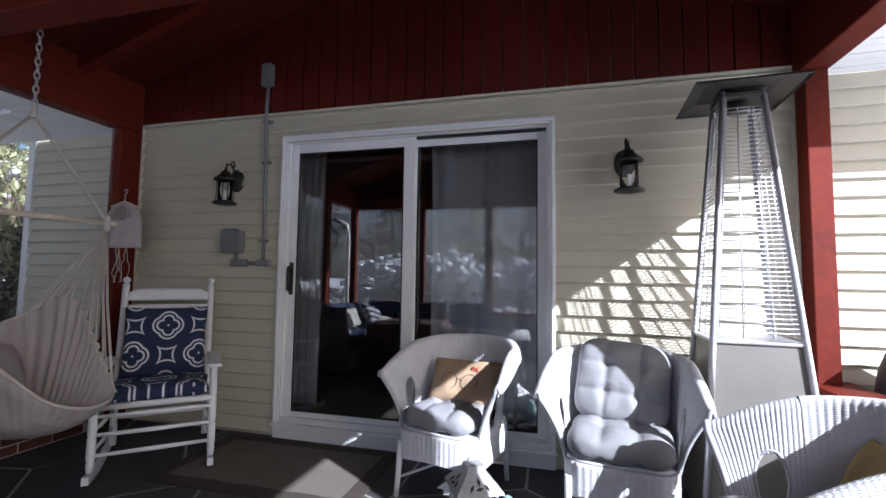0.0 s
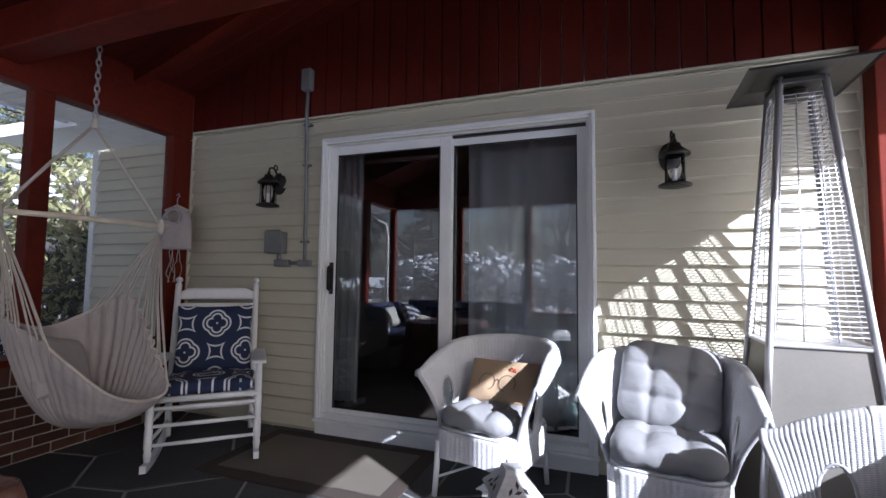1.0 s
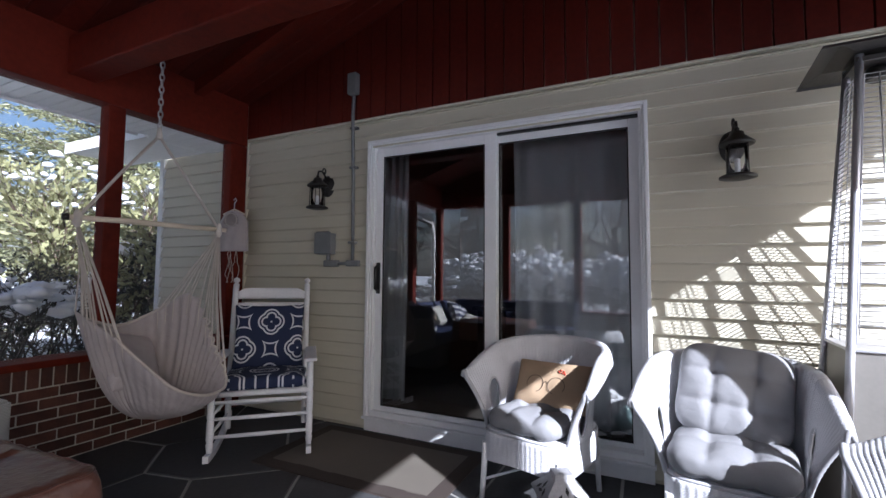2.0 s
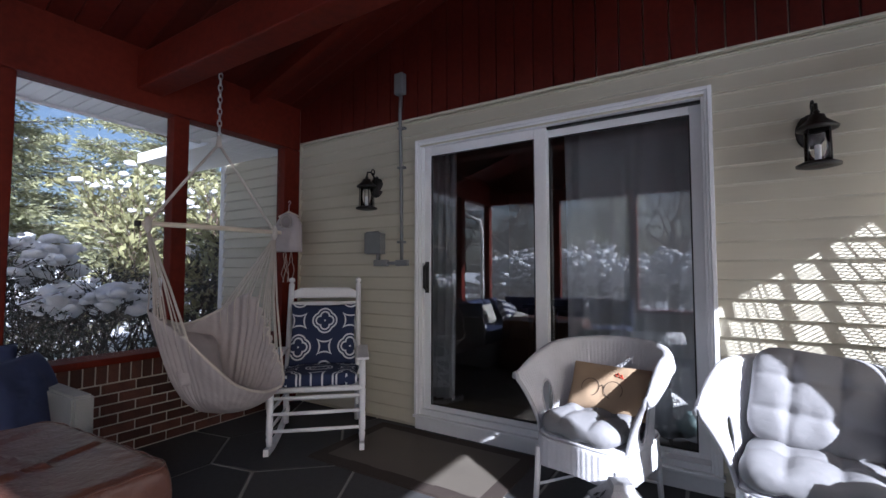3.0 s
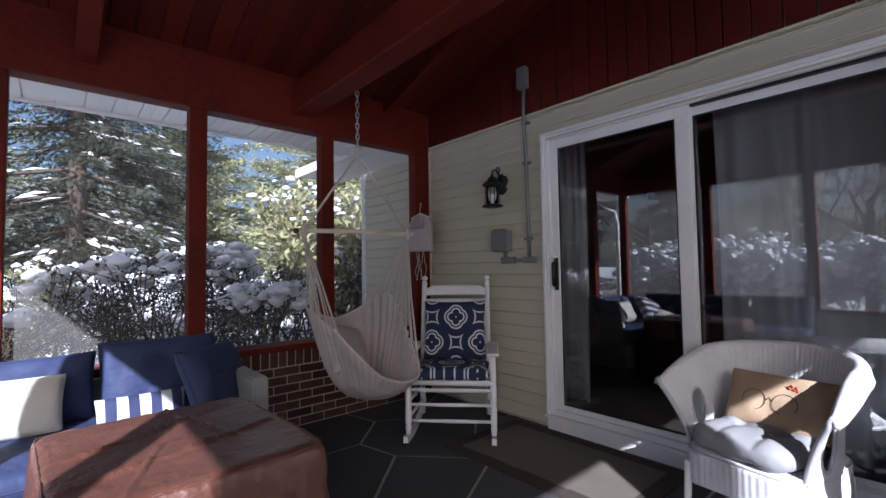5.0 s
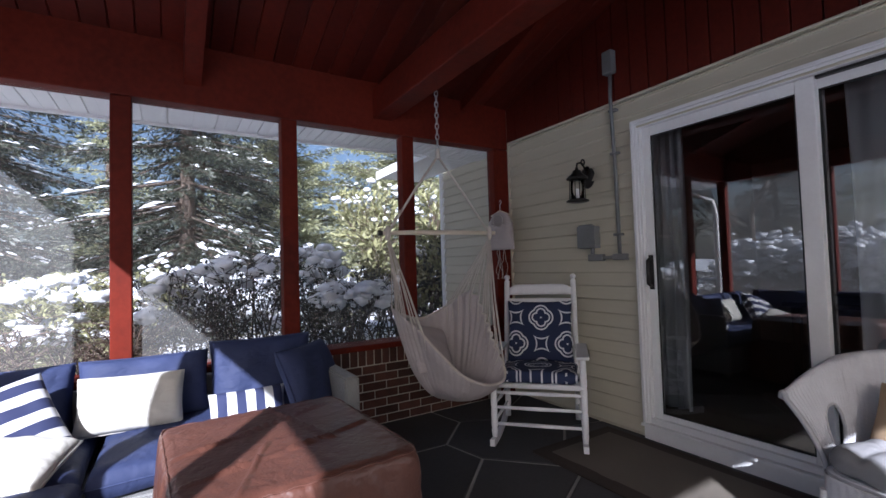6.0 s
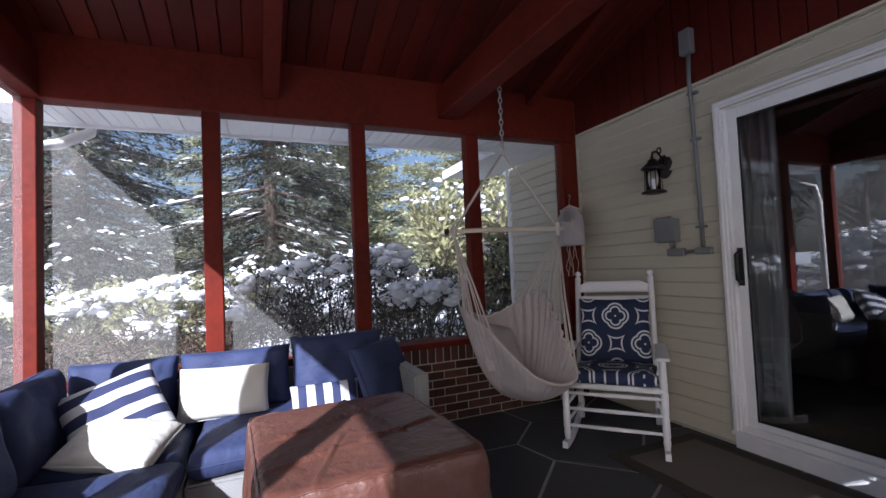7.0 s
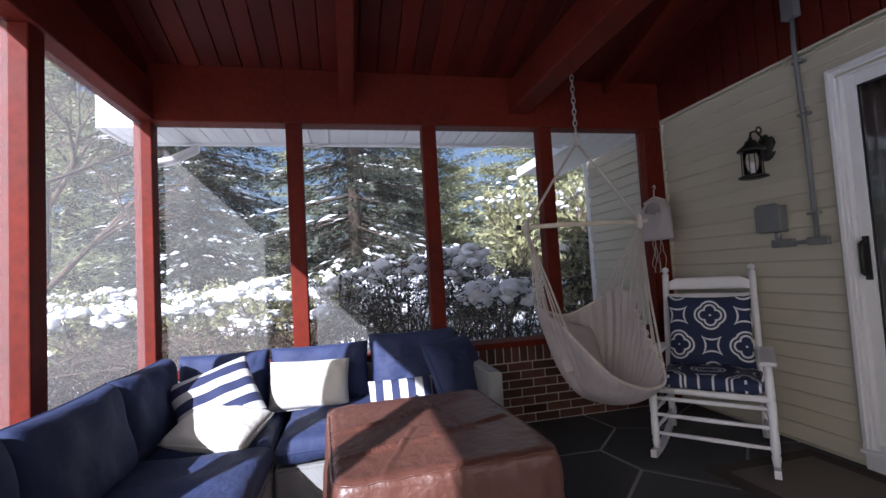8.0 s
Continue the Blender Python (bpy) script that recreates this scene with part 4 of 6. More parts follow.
# ---- covered fire table ----
def build_covered_table():
    t = thing("covered_table", "square patio table under a wrinkled brown vinyl cover", "table", m=pose(-2.09, 0.515, 0, 0, 0, 3))
    bm = bmesh.new()
    n, rows = 288, 64
    hx, hy, r, H = 0.415, 0.365, 0.07, 0.602

    def outline(k):
        a = 2 * math.pi * k / n
        c, s = math.cos(a), math.sin(a)
        p = 16.0
        q = (abs(c) ** p + abs(s) ** p) ** (-1 / p)
        return c * q, s * q

    def pt(i, j):
        c, s = outline(i % n)
        v = j / (rows - 1)
        ang = 2 * math.pi * (i % n) / n
        if v < 0.4:
            q = (v / 0.4) ** 0.9
            x, y = c * hx * q, s * hy * q
            z = H + 0.004 * noise.noise((x * 6, y * 6, 3))
            for ax, ay, bx, by2 in ((-0.30, 0.30, -0.02, -0.34), (0.05, 0.32, 0.22, -0.33), (-0.39, 0.05, 0.12, 0.16), (0.02, -0.05, 0.40, -0.22)):
                ex, ey = bx - ax, by2 - ay
                f = max(0.0, min(1.0, ((x - ax) * ex + (y - ay) * ey) / (ex * ex + ey * ey)))
                dd = math.hypot(x - ax - f * ex, y - ay - f * ey)
                z += 0.015 * math.exp(-(dd / 0.007) ** 2) * (0.4 + 0.6 * abs(math.sin(f * 9 + ax * 20)))
            z += 0.007 * abs(noise.noise((x * 15, y * 15, 7))) * max(0.0, (q - 0.7) / 0.3)
            z -= 0.010 * max(0, (q - 0.965) / 0.035) ** 2
            return (x, y, z)
        w = (v - 0.4) / 0.6
        z = (H - 0.010) * (1 - w) + 0.012
        fold = (0.006 + 0.03 * w) * abs(noise.noise((c * 3.5 + w, s * 3.5 - w, w * 1.2))) + 0.010 * abs(noise.noise((c * 9 + w * 2.0, s * 9 - w * 2.5, w * 3.0))) + 0.006 * noise.noise((c * 8 + w * 3, s * 8 - w * 4, w * 7))
        k = 1 + 0.018 * min(1, w * 12) + 0.085 * w
        return (c * (hx * k + fold), s * (hy * k + fold), z)
    sheet(bm, pt, n + 1, rows)
    bmesh.ops.remove_doubles(bm, verts=bm.verts, dist=1e-4)
    part("cover", bm, M_COVER, t, solid=0.004)
    bm = bmesh.new()
    tube(bm, [(c[0] * hx * 1.006, c[1] * hy * 1.006, H - 0.004 + 0.002 * math.sin(k * 0.7)) for k in range(n) for c in (outline(k),)], 0.0035, 5, closed=True)
    part("seam", bm, M_COVER, t)
    return t


build_covered_table()


# ---- rocking chair ----
def build_rocker():
    m = pose(-2.70, 2.435, 0, 0, 0, 42.5)   # local: front towards -y
    c = thing("rocking_chair", "white-painted wooden porch rocking chair with turned posts", "rocking chair", m=m)
    W = 0.295

    def part_tube(name, pts, rad, segs=10):
        part(name, tube(bmesh.new(), pts, rad, segs), M_CHAIRWHITE, c)
    for s in (-1, 1):
        # front leg with its turnings, up to the arm
        zs = [0.055, 0.11, 0.125, 0.14, 0.25, 0.262, 0.274, 0.40, 0.415, 0.43, 0.60]
        rs = [0.015, 0.023, 0.018, 0.023, 0.022, 0.018, 0.022, 0.023, 0.019, 0.023, 0.019]
        part_tube("front_leg", [(s * W, -0.26, z) for z in zs], rs)
        # back post leaning back, ball finial
        pts, rad = [], []
        for k in range(15):
            z = 0.07 + k / 14 * 1.055
            pts.append((s * (W - 0.035), 0.17 + max(0, z - 0.35) * 0.24, z))
            rad.append(0.021)
        pts[-1] = (*pts[-1][:2], 1.095)
        for dz, r in ((0.004, 0.013), (0.012, 0.013), (0.018, 0.020), (0.030, 0.024), (0.042, 0.020), (0.05, 0.008)):
            pts.append((pts[14][0], pts[14][1] + dz * 0.24, 1.095 + dz))
            rad.append(r)
        part_tube("back_post", pts, rad)
        # rocker
        bm = bmesh.new()
        n = 18
        prof = []
        for k in range(n + 1):
            y = -0.37 + k / n * 0.86
            prof.append((y, 0.003 + 0.30 * (y - 0.0) ** 2 * 0.9))
        g = []
        for y, z in prof:
            g.append([bm.verts.new(p) for p in ((s * W - 0.016, y, z), (s * W + 0.016, y, z), (s * W + 0.016, y, z + 0.042), (s * W - 0.016, y, z + 0.042))])
        for a, b in zip(g, g[1:]):
            for k in range(4):
                bm.faces.new((a[k], a[(k + 1) % 4], b[(k + 1) % 4], b[k]))
        bm.faces.new(g[0]), bm.faces.new(g[-1])
        part("rocker", bm, M_CHAIRWHITE, c)
        # arm
        bm = bbox(s * W - 0.038, s * W + 0.042, -0.295, 0.24, 0.60, 0.622, 0.008)
        part("armrest", bm, M_CHAIRWHITE, c)
        for z, r in ((0.17, 0.010), (0.28, 0.010)):
            part_tube("side_stretcher", [(s * W, -0.26, z), (s * (W - 0.02), -0.04, z + 0.004), (s * (W - 0.035), 0.17, z + 0.01)], [r * 0.8, r * 1.2, r * 0.8], 8)
    for z in (0.155, 0.265, 0.365):
        part_tube("front_stretcher", [(-W, -0.262, z), (0, -0.264, z), (W, -0.262, z)], [0.010, 0.014, 0.010], 8)
    part_tube("rear_stretcher", [(-W + 0.04, 0.17, 0.24), (W - 0.04, 0.17, 0.24)], 0.011, 8)
    # seat frame and woven seat
    bm = bmesh.new()
    tube(bm, [(-W, -0.262, 0.415), (W, -0.262, 0.415)], 0.019, 8)
    tube(bm, [(-W, -0.262, 0.415), (-W + 0.035, 0.19, 0.395)], 0.017, 8)
    tube(bm, [(W, -0.262, 0.415), (W - 0.035, 0.19, 0.395)], 0.017, 8)
    tube(bm, [(-W + 0.035, 0.19, 0.395), (W - 0.035, 0.19, 0.395)], 0.017, 8)
    part("seat_frame", bm, M_CHAIRWHITE, c)
    bm = bmesh.new()
    lay = bm.loops.layers.uv.verify()
    sheet(bm, lambda i, j: ((-W + 2 * W * i / 10) * (1 - 0.1 * j / 8), -0.262 + 0.45 * j / 8, 0.423 - 0.020 * j / 8 - 0.008 * math.sin(math.pi * i / 10)), 11, 9, uv=lambda i, j: (i * 3.0, j * 3.0))
    part("seat", bm, M_WICKER, c, solid=0.012)
    # back slats: an arched crest rail and slats below
    def by(z):
        return 0.17 + (z - 0.35) * 0.24

    def slat(name, z0, z1, arch):
        bm = bmesh.new()
        n = 16

        def pt(i, j):
            u = 2 * i / n - 1
            top = z1 - arch * max(0.0, (abs(u) - 0.72) / 0.28) ** 1.5
            z = z0 + (top - z0) * j / 4
            return (u * (W - 0.045), by(z) + 0.028 * (1 - u * u) - 0.004, z)
        sheet(bm, pt, n + 1, 5)
        part(name, bm, M_CHAIRWHITE, c, solid=0.014)
    slat("crest_rail", 0.985, 1.065, 0.032)
    slat("back_slat", 0.90, 0.955, 0.0)
    slat("back_slat", 0.74, 0.80, 0.0)
    slat("back_slat", 0.60, 0.66, 0.0)
    # cushions
    cushion("seat_cushion", "navy seat cushion with white quatrefoil print on the rocker", blob(0.545, 0.47, 0.10, 24, 6.0, puff=0.3, seed=71, uvscale=(2.8, 2.4), uvshift=0.62), M_LATTICE, m @ pose(0, -0.035, 0.462, -2, 0, 0), "rocking chair cushions")
    cushion("back_cushion", "navy back cushion with white quatrefoil print on the rocker", blob(0.49, 0.47, 0.11, 24, 6.0, puff=0.3, seed=72, uvscale=(2.6, 2.4)), M_LATTICE, m @ pose(0, by(0.70) - 0.065, 0.715, 76, 0, 0), "rocking chair cushions")


build_rocker()


# ---- hanging hammock chair ----
def build_hammock():
    cx, cy = -2.89, 1.742
    m = pose(cx, cy, 0, 0, 0, 74)      # local x runs along the spreader bar
    h = thing("hammock_chair", "natural cotton hammock chair hung by a chain from the beam", "hammock chair", m=m)
    # chain: links turned by quarter turns
    zt = 2.47
    k = 0
    while zt - k * 0.038 > 2.04:
        z = zt - k * 0.038
        pts = []
        for q in range(12):
            a = 2 * math.pi * q / 12
            u, v = 0.011 * math.cos(a), 0.024 * math.sin(a)
            pts.append((u, 0, z + v) if k % 2 else (0, u, z + v))
        part("chain_link", tube(bmesh.new(), pts, 0.0042, 6, closed=True), M_CHAIN, h, "zinc chain link")
        k += 1
    zk = zt - k * 0.038 + 0.01
    part("hook", tube(bmesh.new(), [(0, 0, zk + 0.02), (0, 0, zk - 0.05)], [0.012, 0.02], 8), M_ROPE, h)
    BZ, BL = 1.465, 0.405
    part("spreader_bar", tube(bmesh.new(), [(-BL, 0, BZ), (-BL * 0.3, 0, BZ + 0.003), (BL, 0, BZ - 0.006)], [0.014, 0.016, 0.014], 10), M_PALEWOOD, h, "pale turned wooden bar")
    part("bar_cap", tube(bmesh.new(), [(-BL - 0.02, 0, BZ), (-BL + 0.01, 0, BZ)], 0.018, 10), M_BLACK, h, "black end cap")
    ends = [(-BL + 0.045, 0, BZ), (BL - 0.045, 0, BZ - 0.005)]
    for ex, ey, ez in ends:
        part("hanging_rope", tube(bmesh.new(), [(0, 0, zk - 0.03), (ex * 0.5, 0.004, (zk + ez) / 2 - 0.006), (ex, 0, ez)], 0.0085, 7), M_ROPE, h, "cotton rope")
        bm = lathe(bmesh.new(), [(0.010, -0.05), (0.020, -0.03), (0.022, 0.0), (0.016, 0.03), (0.008, 0.045)], 10, (ex, 0, ez))
        part("rope_knot", bm, M_ROPE, h)
    # cloth sling: a deep bag below an uneven rim, gathered into the cords on both sides
    rim = [Vector(q) for q in ((-0.20, -0.15, 0.83), (-0.09, -0.25, 0.69), (0.03, -0.30, 0.56), (0.15, -0.31, 0.495), (0.27, -0.29, 0.485), (0.345, -0.24, 0.53), (0.315, -0.14, 0.71),
                               (0.295, -0.05, 0.87), (0.235, 0.08, 1.05), (0.08, 0.23, 0.93), (-0.09, 0.25, 0.86), (-0.24, 0.16, 0.90), (-0.325, 0.03, 0.96), (-0.29, -0.07, 0.92))]
    nr = len(rim)

    def rim_at(f):
        i, w = int(f) % nr, f - int(f)
        a, b, c, d = rim[i - 1], rim[i], rim[(i + 1) % nr], rim[(i + 2) % nr]
        return 0.5 * (2 * b + (c - a) * w + (2 * a - 5 * b + 4 * c - d) * w * w + (3 * b - a - 3 * c + d) * w ** 3)

    def gathered(f):
        """1 where the cords pull the cloth together, 0 along the free lip and the back."""
        right = math.exp(-((f - 7.2) / 1.7) ** 4)
        left = math.exp(-(min(abs(f - 12.6), abs(f + nr - 12.6)) / 1.5) ** 4)
        return max(right, left)
    core, floor_z = Vector((0.06, 0.0)), 0.335

    def cloth(f, g):
        r = rim_at(f % nr)
        h = g ** 0.34
        k = gathered(f % nr)
        out = Vector((r.x - core.x, r.y - core.y)).normalized()
        pleat = math.sin(f * 19.0 + 1.5 * noise.noise((f, g * 2, 0)))
        rip = (0.013 * k * g ** 0.7 + 0.003 * g) * pleat + 0.016 * noise.noise((math.cos(f * 0.449) * 2.2, math.sin(f * 0.449) * 2.2, g * 3.0)) * g ** 0.5
        return Vector((core.x + (r.x - core.x) * h + out.x * rip, core.y + (r.y - core.y) * h + out.y * rip, floor_z + (r.z - floor_z) * g + 0.3 * rip))
    bm = bmesh.new()
    nu, nv = 308, 40
    sheet(bm, lambda i, j: cloth((i % nu) * nr / nu, max((j / nv) ** 1.8, 1e-4)), nu + 1, nv + 1)
    bmesh.ops.remove_doubles(bm, verts=bm.verts, dist=1e-5)
    part("sling", bm, M_COTTON, h, "natural woven cotton sling", solid=0.004)
    # cords from the gathered sides to the bar's ends
    for (ex, ey, ez), f0, f1, count in ((ends[0], 11.2, 14.3, 17), (ends[1], 5.2, 8.9, 19)):
        for k in range(count):
            f = f0 + (f1 - f0) * k / (count - 1)
            p, q = cloth(f, 1.0), cloth(f, 0.80)
            s = Vector((ex + 0.006 * math.sin(k * 2.1), ey + 0.006 * math.cos(k * 2.1), ez - 0.035))
            mid = p * 0.5 + s * 0.5 + Vector((0.010 if ex < 0 else -0.010, 0, -0.012))
            part("cord", tube(bmesh.new(), [q, p, mid, s], [0.0035, 0.0045, 0.0032, 0.0035], 5), M_ROPE, h)
    part("braided_edge", tube(bmesh.new(), [cloth(5.3 * i / 30, 1.0) for i in range(31)], 0.009, 6), M_ROPE, h)
    part("braided_edge", tube(bmesh.new(), [cloth(5.2 + 2.0 * i / 20, 1.0) for i in range(21)], 0.008, 6), M_ROPE, h)
    part("braided_edge", tube(bmesh.new(), [cloth(8.6 + 2.6 * i / 20, 1.0) for i in range(21)], 0.009, 6), M_ROPE, h)
    cushion("hammock_cushion", "natural cotton cushion resting inside the hammock chair", blob(0.36, 0.36, 0.13, 20, 2.8, puff=0.5, seed=81), M_COTTON, m @ pose(-0.07, 0.06, 0.66, 62, 14, 34), "hammock cushions")


build_hammock()


# ---- white wicker armchairs ----
def build_wicker_chair(m):
    """One continuous rolled arm and back, a deep skirt, wrapped legs. Front towards -y."""
    c = thing("wicker_armchair", "white-painted wicker armchair with rolled arms", "armchair", "wicker armchairs", m)
    R, D = 0.285, 0.26
    N = 320

    def plan(u):
        # u 0..1 from the left arm's front round the back to the right arm's front
        s = u * 2 - 1
        if abs(s) > 0.52:
            k = (abs(s) - 0.52) / 0.48
            x = R + 0.035 * k
            y = -D * k + 0.04 * (1 - k)
            nx, ny = 1.0, 0.12
        else:
            a = s / 0.52 * math.pi / 2
            x = R * math.sin(abs(a))
            y = 0.04 + 0.27 * math.cos(a)
            nx, ny = math.sin(abs(a)), math.cos(a)
        return math.copysign(x, s), y, math.copysign(nx, s), ny

    def top(u):
        s = abs(u * 2 - 1)
        return 0.815 - 0.155 * min(1.0, (s / 0.92)) ** 2.3 - 0.02 * max(0, s - 0.92) / 0.08

    rows, body = 34, 26

    def pt(i, j):
        u = i / N
        x, y, nx, ny = plan(u)
        zt = top(u)
        rib = 0.0016 * math.cos(2 * math.pi * i / 4.0)
        arm = max(0.0, (abs(2 * u - 1) - 0.62) / 0.38)
        if j <= body:
            k = j / body
            z = 0.36 + (zt - 0.36) * k
            o = (0.055 + 0.015 * arm) * k ** 2
            y += 0.075 * arm * (1 - k ** 1.6)
            x -= math.copysign(0.055 * arm * (1 - k), x)
        else:
            a = (j - body) / (rows - 1 - body) * math.pi * (1.05 - 0.25 * arm)
            z = zt + 0.027 * math.sin(a) - 0.03 * max(0, a - 2)
            o = 0.055 + 0.015 * arm + 0.030 * (1 - 0.55 * arm ** 2) * (1 - math.cos(a))
        return (x + nx * (o + rib), y + ny * (o + rib), z)

    S0, SR, J0, JR = 0.705, 0.105, 10.0, 7.4   # opening under each arm

    def skip(i, j):
        s = abs(2 * (i + 0.5) / N - 1)
        return ((s - S0) / SR) ** 2 + ((j + 0.5 - J0) / JR) ** 2 < 1

    bm = bmesh.new()
    sheet(bm, pt, N + 1, rows, uv=lambda i, j: (i / 4.0, j * 3.0), skip=skip)
    part("rolled_shell", bm, M_WICKER, c, solid=0.010)
    for sgn in (-1, 1):
        pts = []
        for k in range(28):
            a = 2 * math.pi * k / 28
            i = (sgn * (S0 + SR * 1.05 * math.cos(a)) + 1) / 2 * N
            pts.append(pt(round(i), J0 + JR * 1.05 * math.sin(a)))
        part("opening_trim", tube(bmesh.new(), pts, 0.008, 6, closed=True), M_WICKER, c)
    # braided edge along the roll and the arm fronts
    for i in (0, N):
        part("braided_trim", tube(bmesh.new(), [Vector(pt(i, j)) + Vector((0, 0, 0.002 * math.sin(j * 3))) for j in range(rows)], 0.013, 7), M_WICKER, c)
    part("braided_trim", tube(bmesh.new(), [Vector(pt(i, rows - 1)) for i in range(0, N + 1, 4)], 0.011, 6), M_WICKER, c)
    # seat deck and skirt
    bm = bmesh.new()
    n = 240

    def ring(k):
        a = 2 * math.pi * k / n
        cx, sy = math.cos(a), math.sin(a)
        p = 5.0
        q = (abs(cx) ** p + abs(sy) ** p) ** (-1 / p)
        return cx * q, sy * q

    def sk(i, j):
        a, b = ring(i % n)
        z = 0.37 - 0.165 * j / 8
        rib = 0.0016 * math.cos(2 * math.pi * i / 4.0)
        if j == 8:
            z += 0.020 * (1 - min(1, abs(a) * 1.1) ** 2)
        return (a * (0.278 + rib), 0.01 + b * (0.28 + rib), z)
    sheet(bm, sk, n + 1, 9, uv=lambda i, j: (i / 4.0, j * 3.4))
    part("skirt", bm, M_WICKER, c, solid=0.008)
    bm = bmesh.new()
    sheet(bm, lambda i, j: (ring(i % n)[0] * 0.274 * j / 6, 0.01 + ring(i % n)[1] * 0.28 * j / 6, 0.375), n + 1, 7, uv=lambda i, j: (i / 4.0, j * 2.0))
    part("seat", bm, M_WICKER, c, solid=0.01)
    for sx in (-1, 1):
        for y in (-0.24, 0.24):
            part("leg", tube(bmesh.new(), [(sx * 0.245, y, 0.30), (sx * 0.250, y * 1.03, 0.14), (sx * 0.256, y * 1.08, 0.0)], [0.020, 0.018, 0.016], 9), M_CHAIRWHITE, c)
    for sx in (-1, 1):
        part("brace", tube(bmesh.new(), [(sx * 0.250, -0.25, 0.10), (0, 0, 0.17), (-sx * 0.250, 0.25, 0.10)], 0.008, 6), M_CHAIRWHITE, c)
    return c


def facing(fx, fy):
    """Turn, in degrees, of a thing whose front is towards -y so that it faces (fx, fy)."""
    return math.degrees(math.atan2(fx, -fy))


SMALL = Matrix.Diagonal((0.87, 0.93, 0.96, 1.0))
C1 = pose(-0.80, 2.58, 0, 0, 0, facing(-0.25, -0.97)) @ SMALL
C2 = pose(0.055, 2.42, 0, 0, 0, facing(-0.15, -0.99))
C3 = pose(0.49, 1.60, 0, 0, 0, facing(-0.97, 0.12))
chair = build_wicker_chair(C1)
copy_thing(chair, C2)
copy_thing(chair, C3)
cushion("seat_cushion", "pale grey tufted seat cushion on a wicker armchair", blob(0.50, 0.50, 0.13, 48, 5.0, [(-0.09, 0.0), (0.09, 0.0)], 0.30, 0.035, seed=91, soft=0.16), M_GREYCUSH, C1 @ pose(0, -0.04, 0.437), "armchair cushions")
C2, C3 = C2 @ SMALL, C3 @ SMALL
cushion("seat_cushion", "pale grey tufted seat cushion on a wicker armchair", blob(0.55, 0.50, 0.14, 48, 5.0, [(-0.09, 0.0), (0.09, 0.0)], 0.30, 0.035, seed=92, soft=0.16), M_GREYCUSH, C2 @ pose(0, -0.05, 0.442), "armchair cushions")
cushion("back_cushion", "pale grey tufted back cushion on a wicker armchair", blob(0.54, 0.46, 0.16, 56, 3.4, [(-0.09, 0.075), (0.09, 0.075), (-0.09, -0.075), (0.09, -0.075)], 0.28, 0.03, seed=93, soft=0.16), M_GREYCUSH, C2 @ pose(0.01, 0.15, 0.675, 66, 0, 0) @ pose(0, 0, 0, 0, 0, -5), "armchair cushions")
cushion("seat_cushion", "pale grey tufted seat cushion on a wicker armchair", blob(0.50, 0.50, 0.13, 48, 5.0, [(-0.09, 0.0), (0.09, 0.0)], 0.30, 0.035, seed=94, soft=0.16), M_GREYCUSH, C3 @ pose(0, -0.04, 0.437), "armchair cushions")
cushion("throw_pillow", "mustard yellow patterned pillow in a wicker armchair", blob(0.36, 0.36, 0.12, 20, 4.0, seed=95), M_YELLOW, C3 @ pose(-0.06, 0.17, 0.555, 62, 0, 12), "armchair pillows", None, "pillow")


def build_tan_pillow():
    m = C1 @ pose(0.02, 0.10, 0.585, 62, 0, 4)
    p = cushion("throw_pillow", "tan linen lumbar pillow with a stitched spectacles motif", blob(0.49, 0.28, 0.13, 24, 4.0, seed=96), M_TANPILLOW, m, "armchair pillows", None, "pillow")

    def on(x, y):
        u, v = x / 0.245, y / 0.14
        return (x, y, 0.065 * (max(0, 1 - abs(u) ** 4) * max(0, 1 - abs(v) ** 4)) ** 0.42 + 0.001)

    def stitch(name, pts, r, mat, label):
        part(name, tube(bmesh.new(), [on(*q) for q in pts], r, 5), mat, p, label)
    for cx in (-0.085, 0.055):
        stitch("stitched_ring", [(cx + 0.055 * math.cos(a), -0.015 + 0.048 * math.sin(a)) for a in (2 * math.pi * k / 24 for k in range(25))], 0.0016, M_DARKTHREAD, "dark stitched ring")
    stitch("stitched_bridge", [(-0.030, -0.01), (-0.015, 0.006), (0.0, -0.008)], 0.0016, M_DARKTHREAD, "dark stitched line")
    for k in range(4):
        stitch("stitched_mark", [(0.055 + 0.012 * k, 0.075 + 0.010 * math.sin(k * 2.2)), (0.068 + 0.012 * k, 0.064 + 0.012 * math.sin(k * 1.7))], 0.004, M_REDTHREAD, "red stitched mark")
    stitch("stitched_mark", [(-0.045, 0.082), (-0.015, 0.086)], 0.0035, M_DARKTHREAD, "dark stitched bar")


build_tan_pillow()


